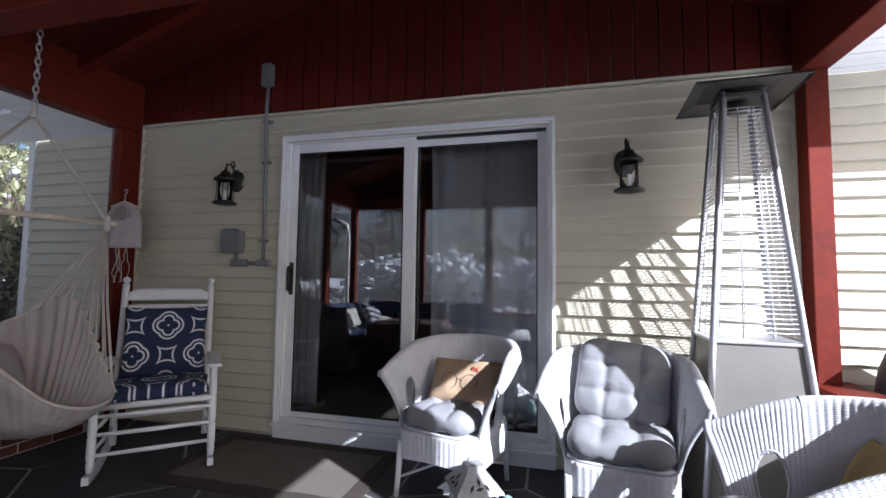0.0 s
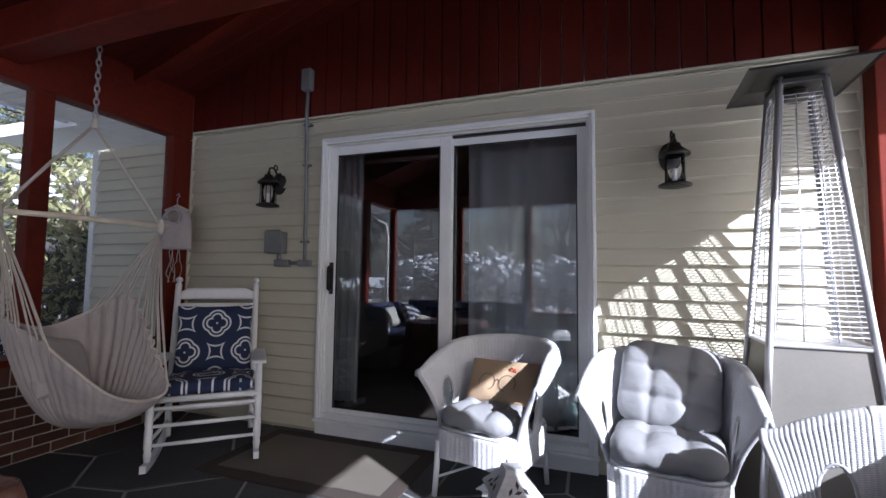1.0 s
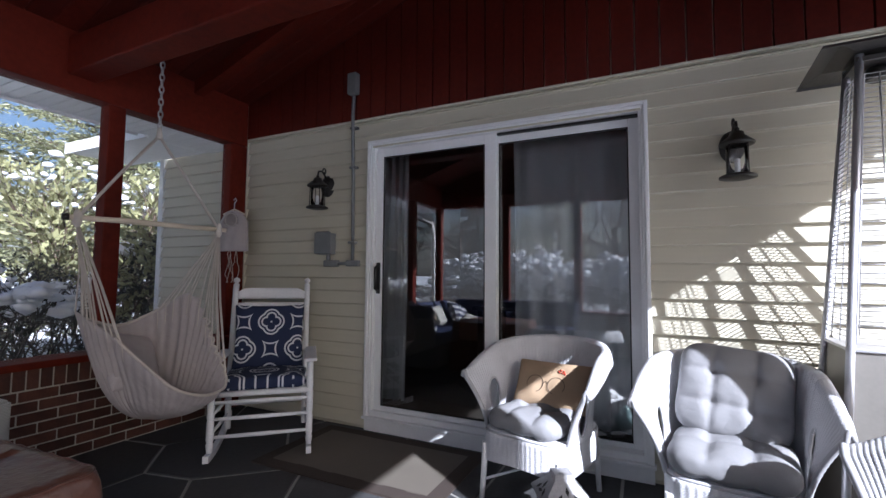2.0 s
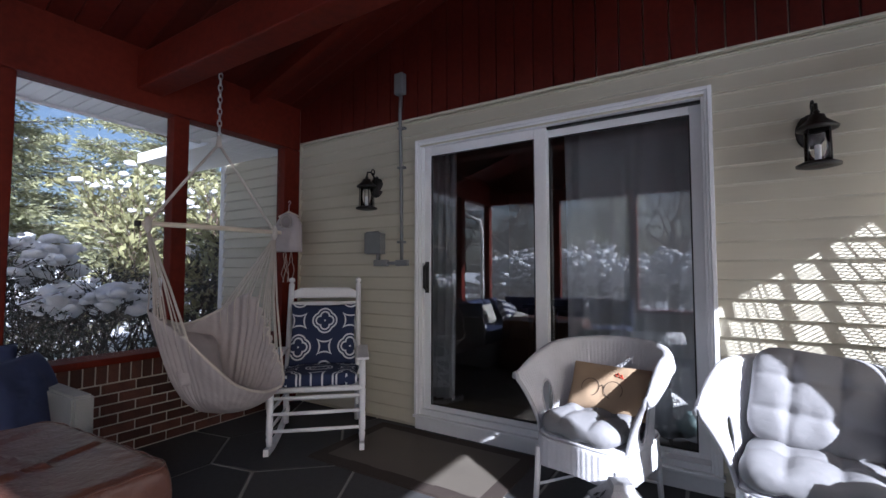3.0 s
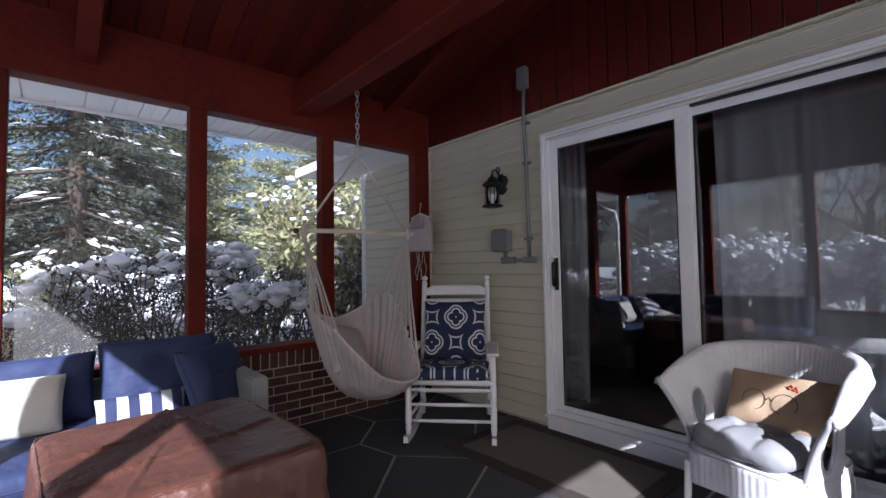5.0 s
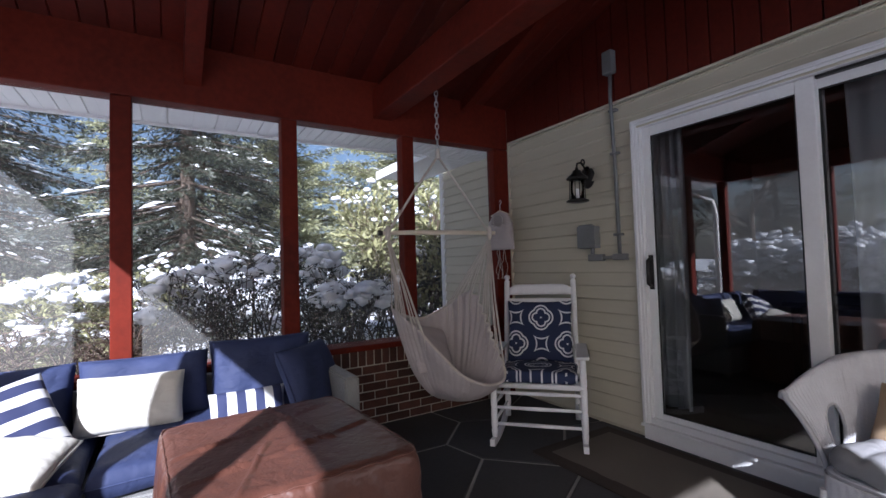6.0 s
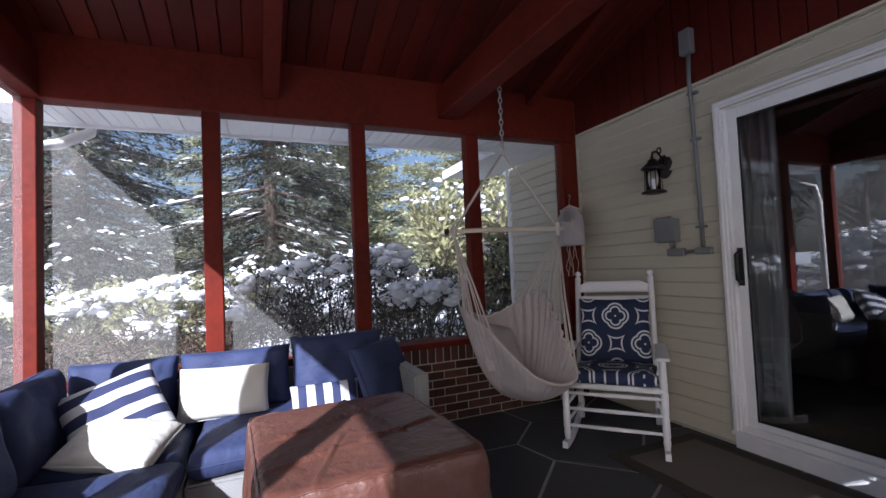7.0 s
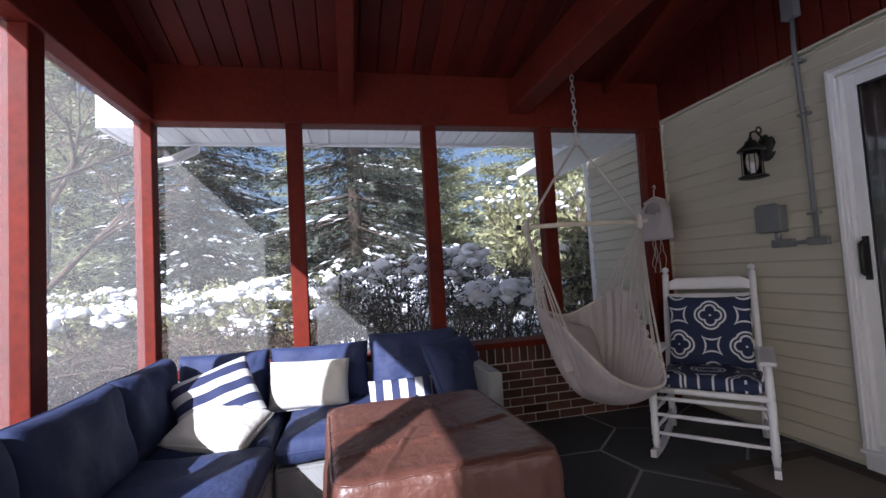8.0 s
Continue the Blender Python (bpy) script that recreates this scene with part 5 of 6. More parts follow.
# ---- pyramid patio heater ----
def build_heater():
    h = thing("patio_heater", "pyramid patio heater with steel posts and wire guards", "patio heater", m=pose(0.665, 2.62, 0, 0, 0, -3))
    B, T, Z0, Z1 = 0.255, 0.085, 0.0, 2.12

    def half(z):
        return B + (T - B) * (z / Z1)
    for sx in (-1, 1):
        for sy in (-1, 1):
            bm = tube(bmesh.new(), [(sx * half(z), sy * half(z), z) for z in (0.0, 0.7, 1.4, Z1)], 0.0155, 8)
            part("corner_post", bm, M_STEEL, h, "brushed steel corner post")
    ZP = 0.88
    bm = bmesh.new()
    lo, hi = [], []
    for sx, sy in ((-1, -1), (1, -1), (1, 1), (-1, 1)):
        a, b = half(0.05) - 0.004, half(ZP) - 0.004
        lo.append(bm.verts.new((sx * a, sy * a, 0.05)))
        hi.append(bm.verts.new((sx * b, sy * b, ZP)))
    for k in range(4):
        bm.faces.new((lo[k], lo[(k + 1) % 4], hi[(k + 1) % 4], hi[k]))
    bm.faces.new(lo[::-1])
    bm.faces.new(hi)
    part("tank_housing", bm, M_GREYPANEL, h, "warm grey metal tank housing")
    q = half(ZP) + 0.006
    part("housing_rim", bbox(-q, q, -q, q, ZP, ZP + 0.014, 0.003), M_STEEL, h)
    part("burner_cap", lathe(bmesh.new(), [(0.045, 2.03), (0.05, 2.04), (0.045, 2.08), (0.03, 2.084)], 16), M_GUNMETAL, h)
    # wire guards on the four sides
    for side in range(4):
        r = Matrix.Rotation(side * math.pi / 2, 4, "Z")
        za, zb = ZP + 0.03, 2.03

        def on(f, z):
            return r @ Vector((f * (half(z) - 0.016), -half(z) - 0.005, z))
        loop = [on(-1, za), on(1, za), on(1, zb), on(-1, zb)]
        guard = part("wire_guard", tube(bmesh.new(), loop, 0.0032, 5, closed=True), M_STEEL, h, "steel wire guard")
        z = za + 0.026
        while z < zb:
            part("wire", tube(bmesh.new(), [on(-1, z), on(1, z)], 0.0023, 4), M_STEEL, guard)
            z += 0.0215
        for f in (-0.36, 0.36):
            part("wire", tube(bmesh.new(), [on(f, za), on(f, zb)], 0.0028, 4), M_STEEL, guard)
    # flat flared reflector
    bm = bmesh.new()
    prof = ((0.10, 2.135), (0.16, 2.155), (0.236, 2.125), (0.242, 2.112))
    rings = [[bm.verts.new((sx * a, sy * a, z)) for sx, sy in ((-1, -1), (1, -1), (1, 1), (-1, 1))] for a, z in prof]
    for a, b in zip(rings, rings[1:]):
        for k in range(4):
            bm.faces.new((a[k], a[(k + 1) % 4], b[(k + 1) % 4], b[k]))
    bm.faces.new(rings[0])
    part("reflector", bm, M_GUNMETAL, h, "square dark steel reflector hood", solid=0.003)
    part("top_plate", bbox(-0.10, 0.10, -0.10, 0.10, 2.085, 2.11, 0.004), M_GUNMETAL, h)
    for sx in (-1, 1):
        for sy in (-1, 1):
            part("bolt", lathe(bmesh.new(), [(0.012, 2.062), (0.012, 2.084), (0.004, 2.088)], 8, (sx * 0.085, sy * 0.085, 0)), M_STEEL, h)


build_heater()


# ---- wall lanterns ----
def build_lantern(x, z, turn, label):
    m = pose(x, YN - 0.014, z, 0, 0, turn)
    l = thing("wall_lantern", label, "wall lamp", "wall lanterns", m)
    # wall plate, arm, crown, cage, glass
    bm = bmesh.new()
    lathe(bm, [(0.012, 0.0), (0.055, 0.004), (0.062, 0.012), (0.05, 0.022), (0.02, 0.03)], 20)
    bmesh.ops.transform(bm, matrix=Matrix.Rotation(math.pi / 2, 4, "X") @ Matrix.Diagonal((1, 1.45, 1, 1)), verts=bm.verts)
    part("wall_plate", bm, M_BLACK, l)
    pts = [(0, -0.02, 0.02), (0, -0.06, 0.075), (0, -0.11, 0.105), (0, -0.165, 0.09), (0, -0.175, 0.055)]
    part("arm", tube(bmesh.new(), pts, 0.0075, 8), M_BLACK, l)
    curl = [(0, -0.07 - 0.030 * math.cos(a) * (1 - a / 9), 0.110 + 0.030 * math.sin(a) * (1 - a / 9)) for a in (k * 0.45 for k in range(14))]
    part("scroll", tube(bmesh.new(), curl, 0.0055, 7), M_BLACK, l)
    cy = -0.175
    bm = lathe(bmesh.new(), [(0.006, 0.062), (0.014, 0.05), (0.010, 0.042), (0.030, 0.034), (0.036, 0.015), (0.075, -0.018), (0.082, -0.026), (0.078, -0.034), (0.05, -0.036)], 20, (0, cy, 0))
    part("crown", bm, M_BLACK, l)
    part("glass_cylinder", lathe(bmesh.new(), [(0.050, -0.036), (0.051, -0.11), (0.050, -0.185)], 20, (0, cy, 0)), M_THINGLASS, l, "clear seeded glass cylinder").visible_shadow = False
    part("base_ring", lathe(bmesh.new(), [(0.03, -0.182), (0.062, -0.186), (0.085, -0.197), (0.085, -0.206), (0.06, -0.212), (0.012, -0.218)], 20, (0, cy, 0)), M_BLACK, l)
    for k in range(4):
        a = math.pi / 4 + k * math.pi / 2
        part("cage_bar", tube(bmesh.new(), [(0.057 * math.cos(a), cy + 0.057 * math.sin(a), -0.03), (0.060 * math.cos(a), cy + 0.060 * math.sin(a), -0.19)], 0.0035, 6), M_BLACK, l)
    part("candle_sleeve", lathe(bmesh.new(), [(0.013, -0.184), (0.013, -0.11), (0.008, -0.105)], 12, (0, cy, 0)), M_WHITE, l)


build_lantern(-2.652, 1.90, 12, "black metal carriage lantern with clear glass on the siding")
build_lantern(0.168, 1.89, 0, "black metal carriage lantern with clear glass on the siding")


# ---- conduit and boxes ----
def build_conduit():
    c = thing("electrical_conduit", "grey electrical conduit and junction boxes fixed to the siding", "conduit")
    y = YN - 0.035
    part("pipe", tube(bmesh.new(), [(-2.376, y, 1.275), (-2.384, y, 1.9), (-2.392, y - 0.012, 2.45), (-2.384, y - 0.012, 2.62)], 0.0135, 10), M_GREYBOX, c)
    part("elbow", bbox(-2.43, -2.312, y - 0.022, y + 0.02, 1.240, 1.288, 0.008), M_GREYBOX, c)
    part("pipe", tube(bmesh.new(), [(-2.42, y, 1.264), (-2.52, y, 1.262)], 0.0135, 10), M_GREYBOX, c)
    part("elbow", bbox(-2.655, -2.515, y - 0.022, y + 0.02, 1.238, 1.291, 0.008), M_GREYBOX, c)
    part("pipe", tube(bmesh.new(), [(-2.62, y, 1.285), (-2.62, y, 1.345)], 0.016, 10), M_GREYBOX, c)
    b = part("switch_box", bbox(-2.715, -2.555, YN - 0.085, YN - 0.016, 1.338, 1.508, 0.008), M_GREYBOX, c, "grey weatherproof switch box")
    part("hinged_lid", bbox(-2.72, -2.55, YN - 0.094, YN - 0.087, 1.343, 1.513, 0.003), M_GREYBOX, b)
    part("hinge", tube(bmesh.new(), [(-2.70, YN - 0.090, 1.517), (-2.57, YN - 0.090, 1.517)], 0.006, 6), M_GREYBOX, b)
    part("end_box", bbox(-2.418, -2.336, YN - 0.095, YN - 0.037, 2.615, 2.785, 0.006), M_GREYBOX, c)
    for z in (1.42, 2.02, 2.34):
        part("pipe_strap", bbox(-2.415, -2.350, YN - 0.052, YN - 0.012, z, z + 0.018, 0.003), M_GREYBOX, c)


build_conduit()


# ---- peg bag on its hanger ----
def build_peg_bag():
    b = thing("peg_bag", "off-white cloth peg bag hanging on the corner post", "peg bag", m=pose(-3.52, 2.79, 0, 0, 0, 18))
    bm = bmesh.new()

    def pt(i, j):
        u, v = 2 * i / 20 - 1, j / 18
        w = 0.085 + 0.045 * min(1, v * 4) + 0.012 * v
        th = 0.022 + 0.035 * math.sin(math.pi * min(1, v * 0.9 + 0.05))
        return u * w, th * (1 - u * u) ** 0.5 + 0.003 * math.sin(u * 9 + v * 6), 1.72 - 0.35 * v - 0.025 * u * u * (1 - v)

    def hole(i, j):
        u, v = 2 * (i + 0.5) / 20 - 1, (j + 0.5) / 18
        return (u / 0.5) ** 2 + ((v - 0.24) / 0.16) ** 2 < 1
    sheet(bm, lambda i, j: (pt(i, j)[0], -pt(i, j)[1], pt(i, j)[2]), 21, 19, skip=hole)
    sheet(bm, lambda i, j: (pt(i, j)[0], pt(i, j)[1] * 0.4, pt(i, j)[2]), 21, 19)
    part("bag", bm, M_COTTON, b, solid=0.003)
    part("neck_binding", tube(bmesh.new(), [(0.5 * 0.105 * math.cos(a), -0.045, 1.637 - 0.056 * math.sin(a)) for a in (2 * math.pi * k / 20 for k in range(20))], 0.004, 5, closed=True), M_ROPE, b)
    part("hanger", tube(bmesh.new(), [(-0.10, 0, 1.69), (0, 0, 1.735), (0.10, 0, 1.69)], 0.008, 6), M_PALEWOOD, b)
    part("hanger_hook", tube(bmesh.new(), [(0, 0, 1.73), (0, 0, 1.79), (0.018, 0, 1.815), (0.002, 0.01, 1.835), (-0.02, 0.02, 1.82)], 0.0035, 6), M_STEEL, b, "bent steel hook")
    rnd = random.Random(4)
    for k in range(5):
        pts, x = [], rnd.uniform(-0.03, 0.03)
        for q in range(9):
            x += rnd.uniform(-0.014, 0.014)
            pts.append((x, -0.01 + rnd.uniform(-0.01, 0.01), 1.38 - q * 0.035))
        part("dangling_cord", tube(bmesh.new(), pts, 0.0028, 5), M_ROPE, b, "tangled pale cord")


build_peg_bag()


# ---- tin candle lantern and small bowl ----
def build_candle_lantern():
    l = thing("candle_lantern", "weathered white tin candle lantern with leaf cut-outs", "lantern", m=pose(-0.62, 2.20, 0, 0, 0, 28))
    w = 0.085
    part("base", bbox(-w - 0.01, w + 0.01, -w - 0.01, w + 0.01, 0.0, 0.02, 0.004), M_LANTERN, l)
    for sx in (-1, 1):
        for sy in (-1, 1):
            part("corner_post", bbox(sx * w - 0.006, sx * w + 0.006, sy * w - 0.006, sy * w + 0.006, 0.021, 0.195), M_LANTERN, l)
    bm = bmesh.new()
    prof = ((0.112, 0.195), (0.108, 0.205), (0.045, 0.275), (0.040, 0.30), (0.02, 0.305))
    rings = [[bm.verts.new((sx * a, sy * a, z)) for sx, sy in ((-1, -1), (1, -1), (1, 1), (-1, 1))] for a, z in prof]
    for a, b in zip(rings, rings[1:]):
        for k in range(4):
            bm.faces.new((a[k], a[(k + 1) % 4], b[(k + 1) % 4], b[k]))
    bm.faces.new(rings[-1])
    part("roof", bm, M_LANTERN, l, solid=0.003)
    # leaf cut-outs on the sloping roof: black plates stand for the dark inside
    for side in range(4):
        r = Matrix.Rotation(side * math.pi / 2, 4, "Z")
        for cx, f, tilt in ((-0.035, 0.28, 35), (0.035, 0.28, -35), (0.0, 0.55, 0), (0.0, 0.22, 80)):
            o = Vector((cx, -(0.108 + (0.045 - 0.108) * f) - 0.003, 0.205 + 0.07 * f + 0.003))
            bm = bmesh.new()
            n = Vector((0, -0.07, 0.063)).normalized()
            up = Vector((0, 0.063, 0.07)).normalized()
            side_v = Vector((1, 0, 0))
            d = up * math.cos(radians(tilt)) + side_v * math.sin(radians(tilt))
            e = n.cross(d)
            pts = [o - d * 0.02, o + e * 0.008, o + d * 0.02, o - e * 0.008]
            bm.faces.new([bm.verts.new(r @ q) for q in pts])
            part("leaf_plate", bm, M_BLACK, l, "black leaf-shaped plate in place of an opening", solid=0.0015)
        bm = bmesh.new()
        stem = [r @ Vector(p) for p in ((-0.05, -w, 0.03), (-0.02, -w, 0.09), (0.02, -w, 0.14), (0.05, -w, 0.19))]
        tube(bm, stem, 0.003, 5)
        for k in range(5):
            p = stem[0].lerp(stem[3], (k + 0.5) / 5)
            q = p + r @ Vector((0.025 * (-1) ** k, 0, 0.02))
            tube(bm, [p, (p + q) / 2, q], [0.001, 0.009, 0.001], 5)
        part("leaf_grille", bm, M_LANTERN, l)
    b = thing("ceramic_bird", "small pale teal glazed ceramic ornament on the floor", "ornament", m=pose(-0.46, 2.22, 0))
    bm = lathe(bmesh.new(), [(0.04, 0.0), (0.075, 0.02), (0.085, 0.055), (0.06, 0.095), (0.035, 0.12), (0.038, 0.14), (0.02, 0.16)], 16)
    for v in bm.verts:
        v.co.x += 0.02 * noise.noise(v.co * 14)
        v.co.y += 0.02 * noise.noise(v.co * 14 + Vector((4, 0, 0)))
    part("body", bm, M_TEAL, b)


build_candle_lantern()


# ---- covered grill outside the east post ----
def build_grill():
    g = thing("covered_grill", "kettle grill under a black cloth cover outside the porch", "grill", m=pose(1.47, 2.76, -0.32) @ Matrix.Diagonal((0.56, 0.56, 1.0, 1.0)))
    bm = bmesh.new()
    n = 40

    def pt(i, j):
        a, v = 2 * math.pi * (i % n) / n, j / 14
        r = 0.34 * math.sin(min(1, v * 2.2) * math.pi / 2) + 0.02 * math.sin(a * 7 + v * 3) * v
        return (r * math.cos(a), r * math.sin(a), 1.20 - 0.22 * (1 - math.cos(min(1, v * 2.2) * math.pi / 2)) - 0.97 * max(0, v - 0.25) / 0.75)
    sheet(bm, pt, n + 1, 15)
    part("cover", bm, M_BLACKCLOTH, g, solid=0.004)


build_grill()


# ---- outdoors: shrubs and trees ----
def snow_caps(name, spots, parent, rng, label=""):
    """Lumps of lying snow at the spots (x, y, z, radius)."""
    bm = bmesh.new()
    for x, y, z, r in spots:
        n0 = len(bm.verts)
        bmesh.ops.create_icosphere(bm, subdivisions=2 if r > 0.09 else 1, radius=1.0)
        bm.verts.ensure_lookup_table()
        o = Vector((rng.uniform(-9, 9), rng.uniform(-9, 9), 0))
        for v in bm.verts[n0:]:
            k = 1 + 0.7 * noise.noise(v.co * 1.4 + o) + 0.45 * noise.noise(v.co * 3.2 + o)
            v.co = Vector((x + v.co.x * r * k, y + v.co.y * r * k, z + v.co.z * r * 0.6 * k))
    for f in bm.faces:
        f.smooth = True
    return part(name, bm, M_SNOW, parent, label)


def shrub(x, y, w, d, h, mat, rng, leaves, leafsize, twigs, snow, label, stems=14, name="shrub", group="garden shrubs", base=-0.32, lump=(0.08, 0.2), clump=7, drape=0.035, low=0.15):
    s = thing(name, label, "shrub", group, pose(x, y, base))
    a = np.stack([rng.normal(0, w * 0.10, stems), rng.normal(0, d * 0.10, stems), np.zeros(stems)], 1)
    b = np.stack([rng.uniform(-0.5, 0.5, stems) * w, rng.uniform(-0.5, 0.5, stems) * d, h * rng.uniform(0.45, 1.0, stems)], 1)
    mid = a * 0.55 + b * 0.45 + rng.normal(0, 0.05, (stems, 3))
    A, B = [a, mid], [mid, b]
    ra, rb = [np.full(stems, 0.016), np.full(stems, 0.011)], [np.full(stems, 0.011), np.full(stems, 0.005)]
    k = rng.integers(0, stems, twigs)
    f = rng.uniform(low, 1.0, (twigs, 1))
    p = mid[k] * (1 - f) + b[k] * f
    q = p + np.stack([rng.normal(0, 0.16, twigs) * w, rng.normal(0, 0.16, twigs) * d, rng.normal(0.12, 0.10, twigs) * h], 1)
    q[:, 2] = np.clip(q[:, 2], 0.05, h)
    A.append(p), B.append(q), ra.append(np.full(twigs, 0.006)), rb.append(np.full(twigs, 0.002))
    child_mesh("branches", rod_mesh("branches", np.concatenate(A), np.concatenate(B), np.concatenate(ra), np.concatenate(rb), M_SHADETWIG if mat is M_SHADELEAF else M_TWIG), s)
    if leaves:
        k = rng.integers(0, twigs, leaves)
        f = rng.uniform(0.3, 1.08, (leaves, 1))
        c = p[k] * (1 - f) + q[k] * f + rng.normal(0, 0.03, (leaves, 3))
        dirs = (q[k] - p[k])
        dirs /= np.linalg.norm(dirs, axis=1)[:, None] + 1e-9
        child_mesh("foliage", leaf_cloud("foliage", c, dirs, leafsize, leafsize * 0.42, mat, rng, 0.2), s)
    if snow:
        tops = q[np.argsort(-q[:, 2] - 0.25 * rng.random(twigs))[:max(twigs // 3, 4)]]
        heart = tops[rng.choice(len(tops), min(len(tops), max(2, snow // clump)), replace=False)]
        pick = heart[rng.integers(0, len(heart), snow)] + rng.normal(0, 1, (snow, 3)) * np.array([0.13, 0.13, drape])
        snow_caps("snow_cap", [(u[0], u[1], u[2], rng.uniform(*lump)) for u in pick], s, rng, "lying snow")
    return s


def conifer(x, y, h, w, mat, rng, whorls, per, leaves, needle, snow, label, droop=0.25, name="spruce_tree", lift=0.0, bare=0.06, base=-0.32):
    """A trunk, whorls of drooping limbs, and needle sprays along each limb."""
    s = thing(name, label, "tree", "trees behind the garden", pose(x, y, base))
    tr = tube(bmesh.new(), [(0, 0, 0), (0.02 * h * 0.2, 0, h * 0.4), (0, 0.01 * h, h * 0.97)], [h * 0.017, h * 0.011, 0.02], 9)
    part("trunk", tr, M_BARK, s)
    n = whorls * per
    t = np.repeat(np.linspace(bare, 0.98, whorls), per) + rng.normal(0, 0.012, n)
    az = rng.uniform(0, 2 * math.pi, n)
    ln = w / 2 * np.clip(1 - t, 0.04, 1) ** 0.8 * rng.uniform(0.65, 1.15, n)
    a = np.stack([np.zeros(n), np.zeros(n), t * h], 1)
    out = np.stack([np.cos(az), np.sin(az), np.zeros(n)], 1)
    b = a + out * ln[:, None] + np.array([0, 0, 1.0]) * (ln * (lift - droop))[:, None]
    child_mesh("limbs", rod_mesh("limbs", a, b, np.clip(ln * 0.018, 0.01, 0.09), np.full(n, 0.006), M_BARK), s)
    k = rng.choice(n, leaves, p=ln / ln.sum())
    f = rng.uniform(0.12, 1.03, (leaves, 1))
    side = np.stack([-out[k, 1], out[k, 0], np.zeros(leaves)], 1)
    spread = rng.uniform(-1, 1, (leaves, 1)) * 0.30 * ln[k][:, None] * (1.05 - f)
    c = a[k] * (1 - f) + b[k] * f + side * spread
    c[:, 2] += -np.abs(spread[:, 0]) * 0.35 + rng.normal(0, 0.03, leaves) * ln[k]
    dirs = out[k] * 0.7 + side * np.sign(spread) * 0.8
    child_mesh("foliage", leaf_cloud("foliage", c, dirs, needle, needle * 0.26, mat, rng, droop * 1.3), s)
    if snow:
        k = rng.choice(n, snow, p=ln / ln.sum())
        f = rng.uniform(0.25, 0.95, (snow, 1))
        c = a[k] * (1 - f) + b[k] * f
        c += np.stack([rng.normal(0, 0.12, snow), rng.normal(0, 0.12, snow), np.full(snow, 0.05)], 1) * ln[k][:, None] * 0.35
        c[:, 2] += 0.04
        d = out[k]
        sd = np.stack([-d[:, 1], d[:, 0], np.zeros(snow)], 1)
        L = (ln[k] * rng.uniform(0.02, 0.10, snow))[:, None]
        W = (ln[k] * rng.uniform(0.010, 0.028, snow))[:, None]
        dn = np.array([[0, 0, 1.0]])
        slope = (b[k] - a[k]) / np.linalg.norm(b[k] - a[k], axis=1)[:, None]
        v = np.empty((snow, 5, 3))
        v[:, 0], v[:, 1], v[:, 2], v[:, 3] = c - slope * L, c + sd * W, c + slope * L, c - sd * W
        v[:, 4] = c + dn * W * 0.7
        fc = np.array([[0, 1, 4], [1, 2, 4], [2, 3, 4], [3, 0, 4]])
        faces = (np.arange(snow)[:, None, None] * 5 + fc[None]).reshape(-1, 3)
        child_mesh("lying_snow", fast_mesh("lying_snow", v.reshape(-1, 3), faces, M_SNOW), s, "snow on the limbs")
    return s


def bare_tree(x, y, h, rng, label):
    """A leafless tree: a trunk that forks again and again into fine twigs."""
    s = thing("bare_tree", label, "tree", "bare trees", pose(x, y, -0.32))
    part("trunk", tube(bmesh.new(), [(0, 0, 0), (0.05, 0.02, h * 0.25), (0.02, 0.08, h * 0.42)], [h * 0.022, h * 0.016, h * 0.012], 9), M_BARK, s)
    A, B, ra, rb = [], [], [], []
    tips = [(np.array([0.03, 0.05, h * (0.22 + 0.2 * k / 5)]), np.array([rng.normal(0, 0.6), rng.normal(0, 0.6), 0.8]), h * 0.22, h * 0.010) for k in range(7)]
    for level in range(5):
        nxt = []
        for o, d, ln, rad in tips:
            d = d / np.linalg.norm(d)
            e = o + d * ln
            A.append(o), B.append(e), ra.append(rad), rb.append(rad * 0.6)
            for _ in range(3):
                f = rng.uniform(0.45, 1.0)
                nxt.append((o + d * ln * f, d + rng.normal(0, 0.55, 3) + np.array([0, 0, 0.1 - 0.06 * level]), ln * rng.uniform(0.55, 0.8), rad * 0.55))
        tips = nxt
    child_mesh("branches", rod_mesh("branches", np.array(A), np.array(B), np.array(ra), np.array(rb), M_TWIG), s)


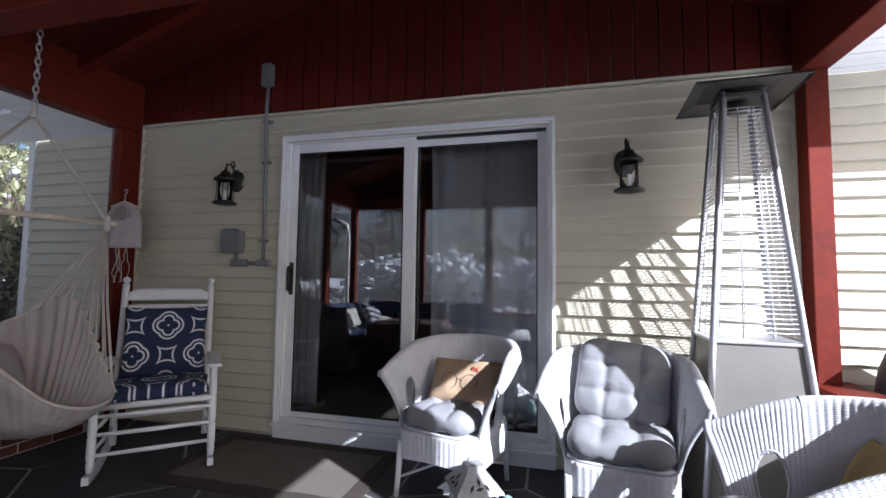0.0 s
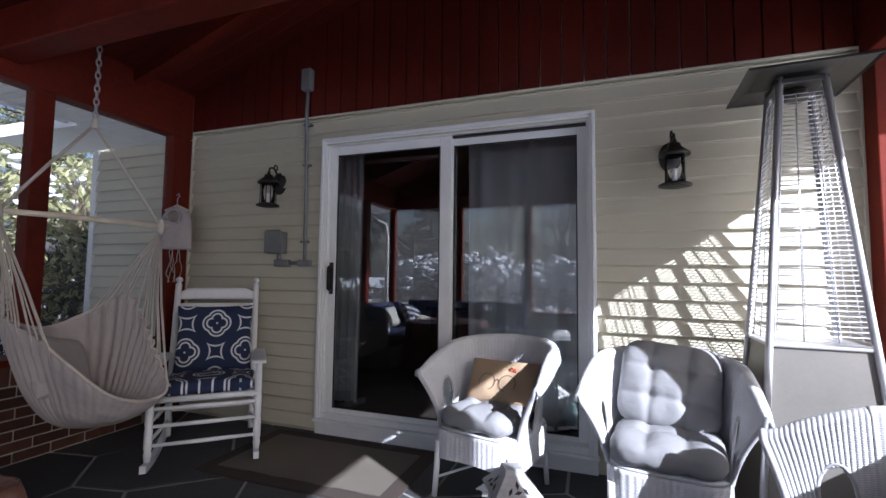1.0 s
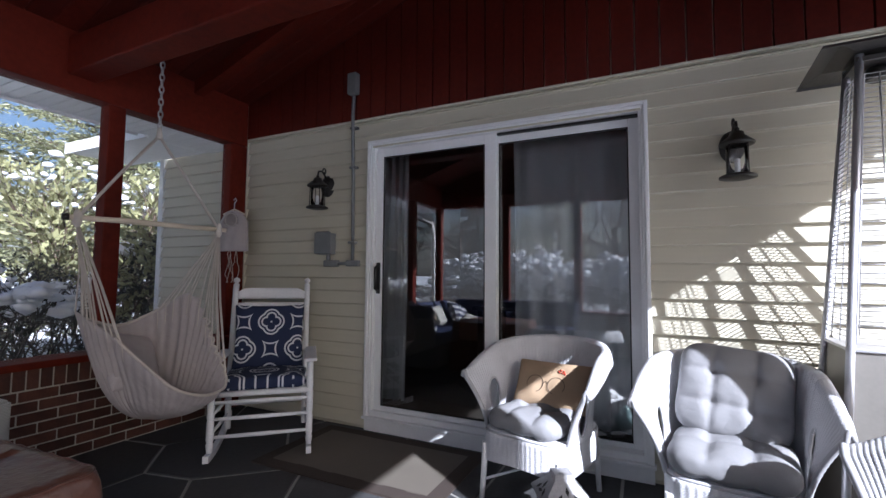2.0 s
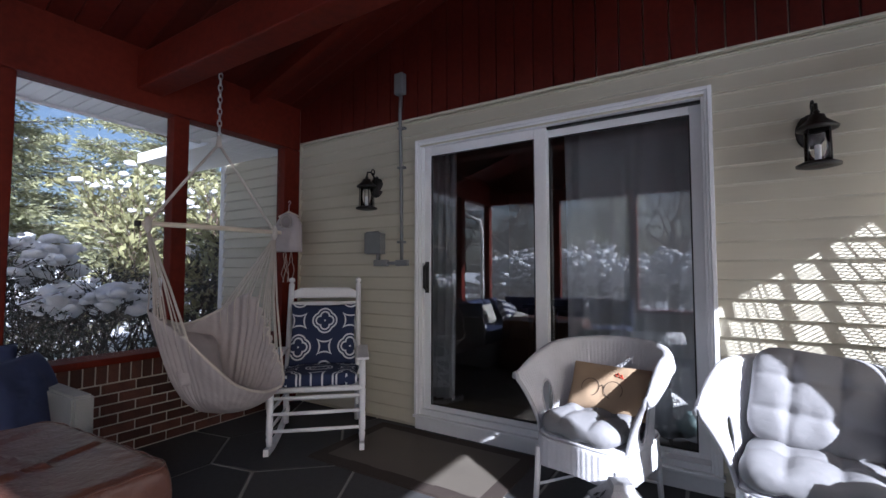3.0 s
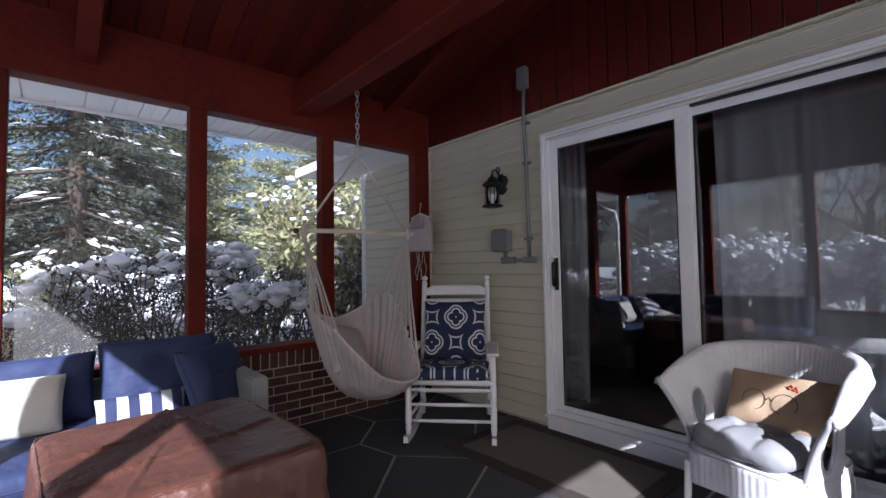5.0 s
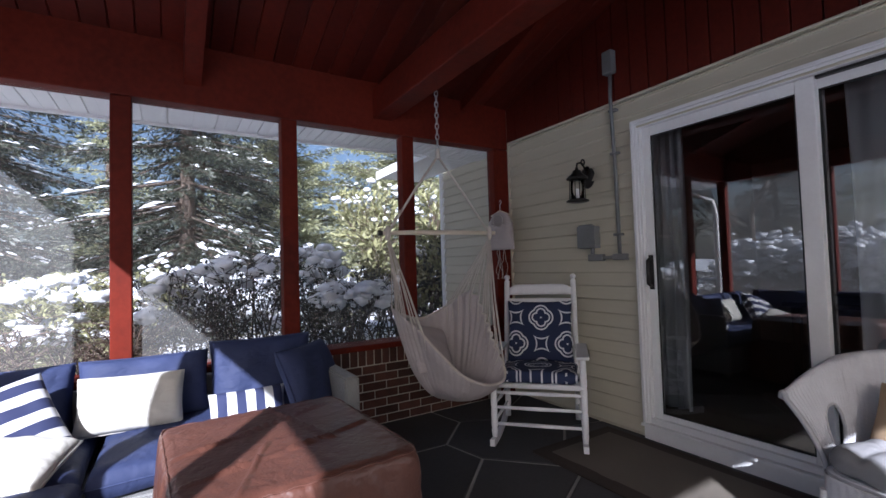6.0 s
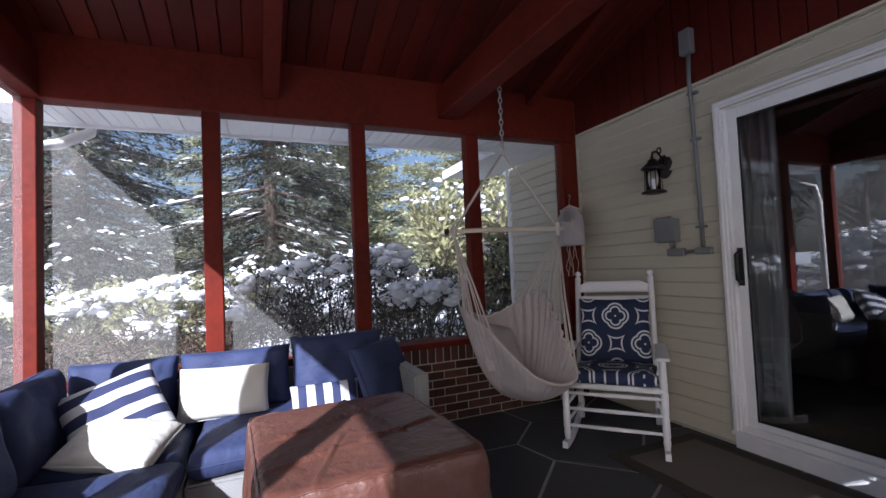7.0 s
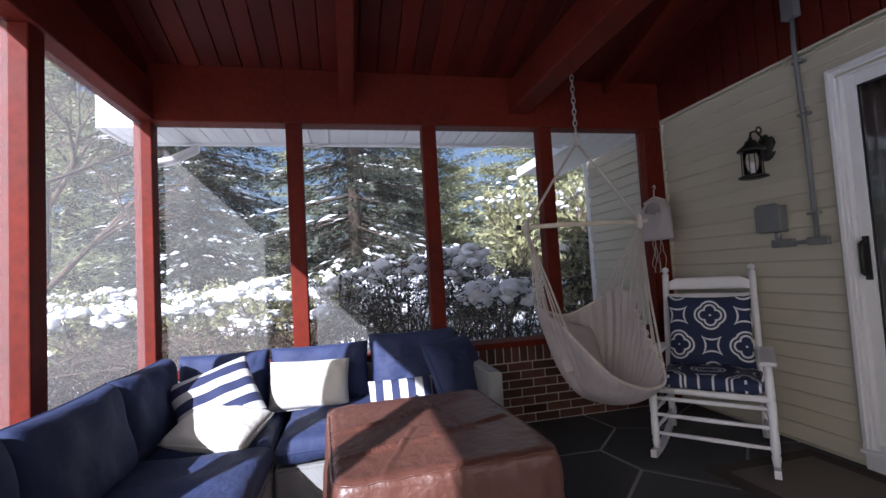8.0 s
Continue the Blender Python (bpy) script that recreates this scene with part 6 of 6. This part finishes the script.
def build_garden():
    rng = np.random.default_rng(11)
    # shrubs close outside the screens, the porch's shade put into their dark colours
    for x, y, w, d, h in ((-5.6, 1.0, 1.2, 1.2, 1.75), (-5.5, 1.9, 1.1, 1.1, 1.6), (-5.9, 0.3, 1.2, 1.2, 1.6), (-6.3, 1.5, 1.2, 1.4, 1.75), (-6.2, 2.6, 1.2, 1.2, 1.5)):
        shrub(x, y, w, d, h, M_SHADELEAF, rng, 1500, 0.055, 270, 80, "leafy shrub coloured dark for shade, dusted with snow", 20, lump=(0.03, 0.10), clump=16, drape=0.05, low=0.45)
    # tall broad-leaved evergreen in sun
    shrub(-6.4, 3.15, 1.5, 1.5, 2.75, M_RHODO, rng, 4200, 0.11, 420, 60, "tall broad-leaved evergreen shrub in sunlight with snow tufts", 18, "evergreen_shrub", lump=(0.02, 0.085), clump=4)
    shrub(-5.8, 3.9, 1.2, 1.2, 2.4, M_SHADELEAF, rng, 3800, 0.08, 420, 3, "tall evergreen shrub coloured dark for shade beside the house", 16, "evergreen_shrub")
    # sunlit snowy hedge to the south-west
    for x, y, w, d, h in ((-6.2, -0.55, 1.4, 1.2, 1.35), (-6.6, -1.5, 1.5, 1.3, 1.4), (-6.2, -2.4, 1.4, 1.3, 1.3), (-7.4, -0.3, 1.5, 1.3, 1.55), (-7.6, -1.9, 1.5, 1.4, 1.55), (-7.2, -3.4, 1.5, 1.4, 1.5)):
        shrub(x, y, w, d, h, M_RHODO, rng, 7500, 0.07, 460, 150, "evergreen hedge shrub laden with thick snow", 16, "hedge_shrub", "snowy hedge", lump=(0.03, 0.105), clump=7, drape=0.035)
    # the same hedge further back, bright behind the dark shrubs
    for x, y in ((-8.7, 0.9), (-9.0, 2.2), (-9.3, 3.5), (-9.5, 4.8)):
        shrub(x, y, 1.7, 1.5, 1.25, M_RHODO, rng, 2600, 0.075, 420, 330, "evergreen hedge shrub laden with thick snow", 16, "hedge_shrub", "snowy hedge", lump=(0.06, 0.17), clump=3, drape=0.12)
    # bare twiggy shrubs near the south-west corner
    for x, y in ((-5.2, -1.9), (-4.6, -2.6), (-5.1, -0.5), (-4.0, -3.0)):
        shrub(x, y, 1.3, 1.2, 1.15, M_RHODO, rng, 0, 0.05, 800, 0, "bare twiggy shrub in winter", 26, "bare_shrub", "bare shrubs")
    # hedge to the south, mirrored in the glass, with the shade-darkened leaves
    for i in range(9):
        shrub(-5.0 + i * 1.25, -5.6 + 0.3 * math.sin(i * 2.1), 1.6, 1.4, 1.72 + 0.12 * math.sin(i * 1.7), M_SHADELEAF, rng, 3000, 0.07, 460, 560, "evergreen hedge shrub laden with thick snow", 16, "hedge_shrub", "snowy hedge", lump=(0.04, 0.13), clump=3, drape=0.16)
    # trees
    bare_tree(-8.4, -4.4, 6.0, rng, "leafless tree with fine pale twigs")
    bare_tree(-6.5, -8.5, 6.5, rng, "leafless tree with fine pale twigs")
    bare_tree(-1.5, -9.5, 6.5, rng, "leafless tree with fine pale twigs")
    conifer(-15.0, 0.6, 15.0, 8.0, M_SPRUCE, rng, 32, 9, 64000, 0.17, 900, "tall dark spruce with snow on its limbs", 0.28)
    conifer(-16.5, -4.6, 16.0, 8.5, M_SPRUCE, rng, 32, 9, 58000, 0.18, 850, "tall dark spruce with snow on its limbs", 0.25)
    conifer(-21.0, 4.6, 13.0, 11.0, M_PINE, rng, 20, 8, 52000, 0.20, 220, "broad sunlit pine with pale green needles", 0.0, "pine_tree", 0.08, 0.1)
    conifer(-19.0, 9.5, 14.0, 11.0, M_PINE, rng, 20, 8, 46000, 0.20, 220, "broad sunlit pine with pale green needles", 0.0, "pine_tree", 0.08, 0.1)
    conifer(-20.0, -10.0, 16.0, 10.0, M_PINE, rng, 22, 9, 34000, 0.24, 220, "broad pine in the far hedge of trees", 0.0, "pine_tree", 0.05, 0.1)
    for i in range(16):
        a = radians(112 + i * 12.2)
        d = rng.uniform(26, 36)
        if i in (2, 4, 5, 7):
            continue
        conifer(-1 + d * math.cos(a), d * math.sin(a), rng.uniform(13, 19), rng.uniform(9, 12), M_SPRUCE if i % 3 else M_PINE, rng, 20, 7, 13000, 0.28, 160, "distant evergreen tree flecked with snow", 0.15)


build_garden()
build_floor()
build_bricks()
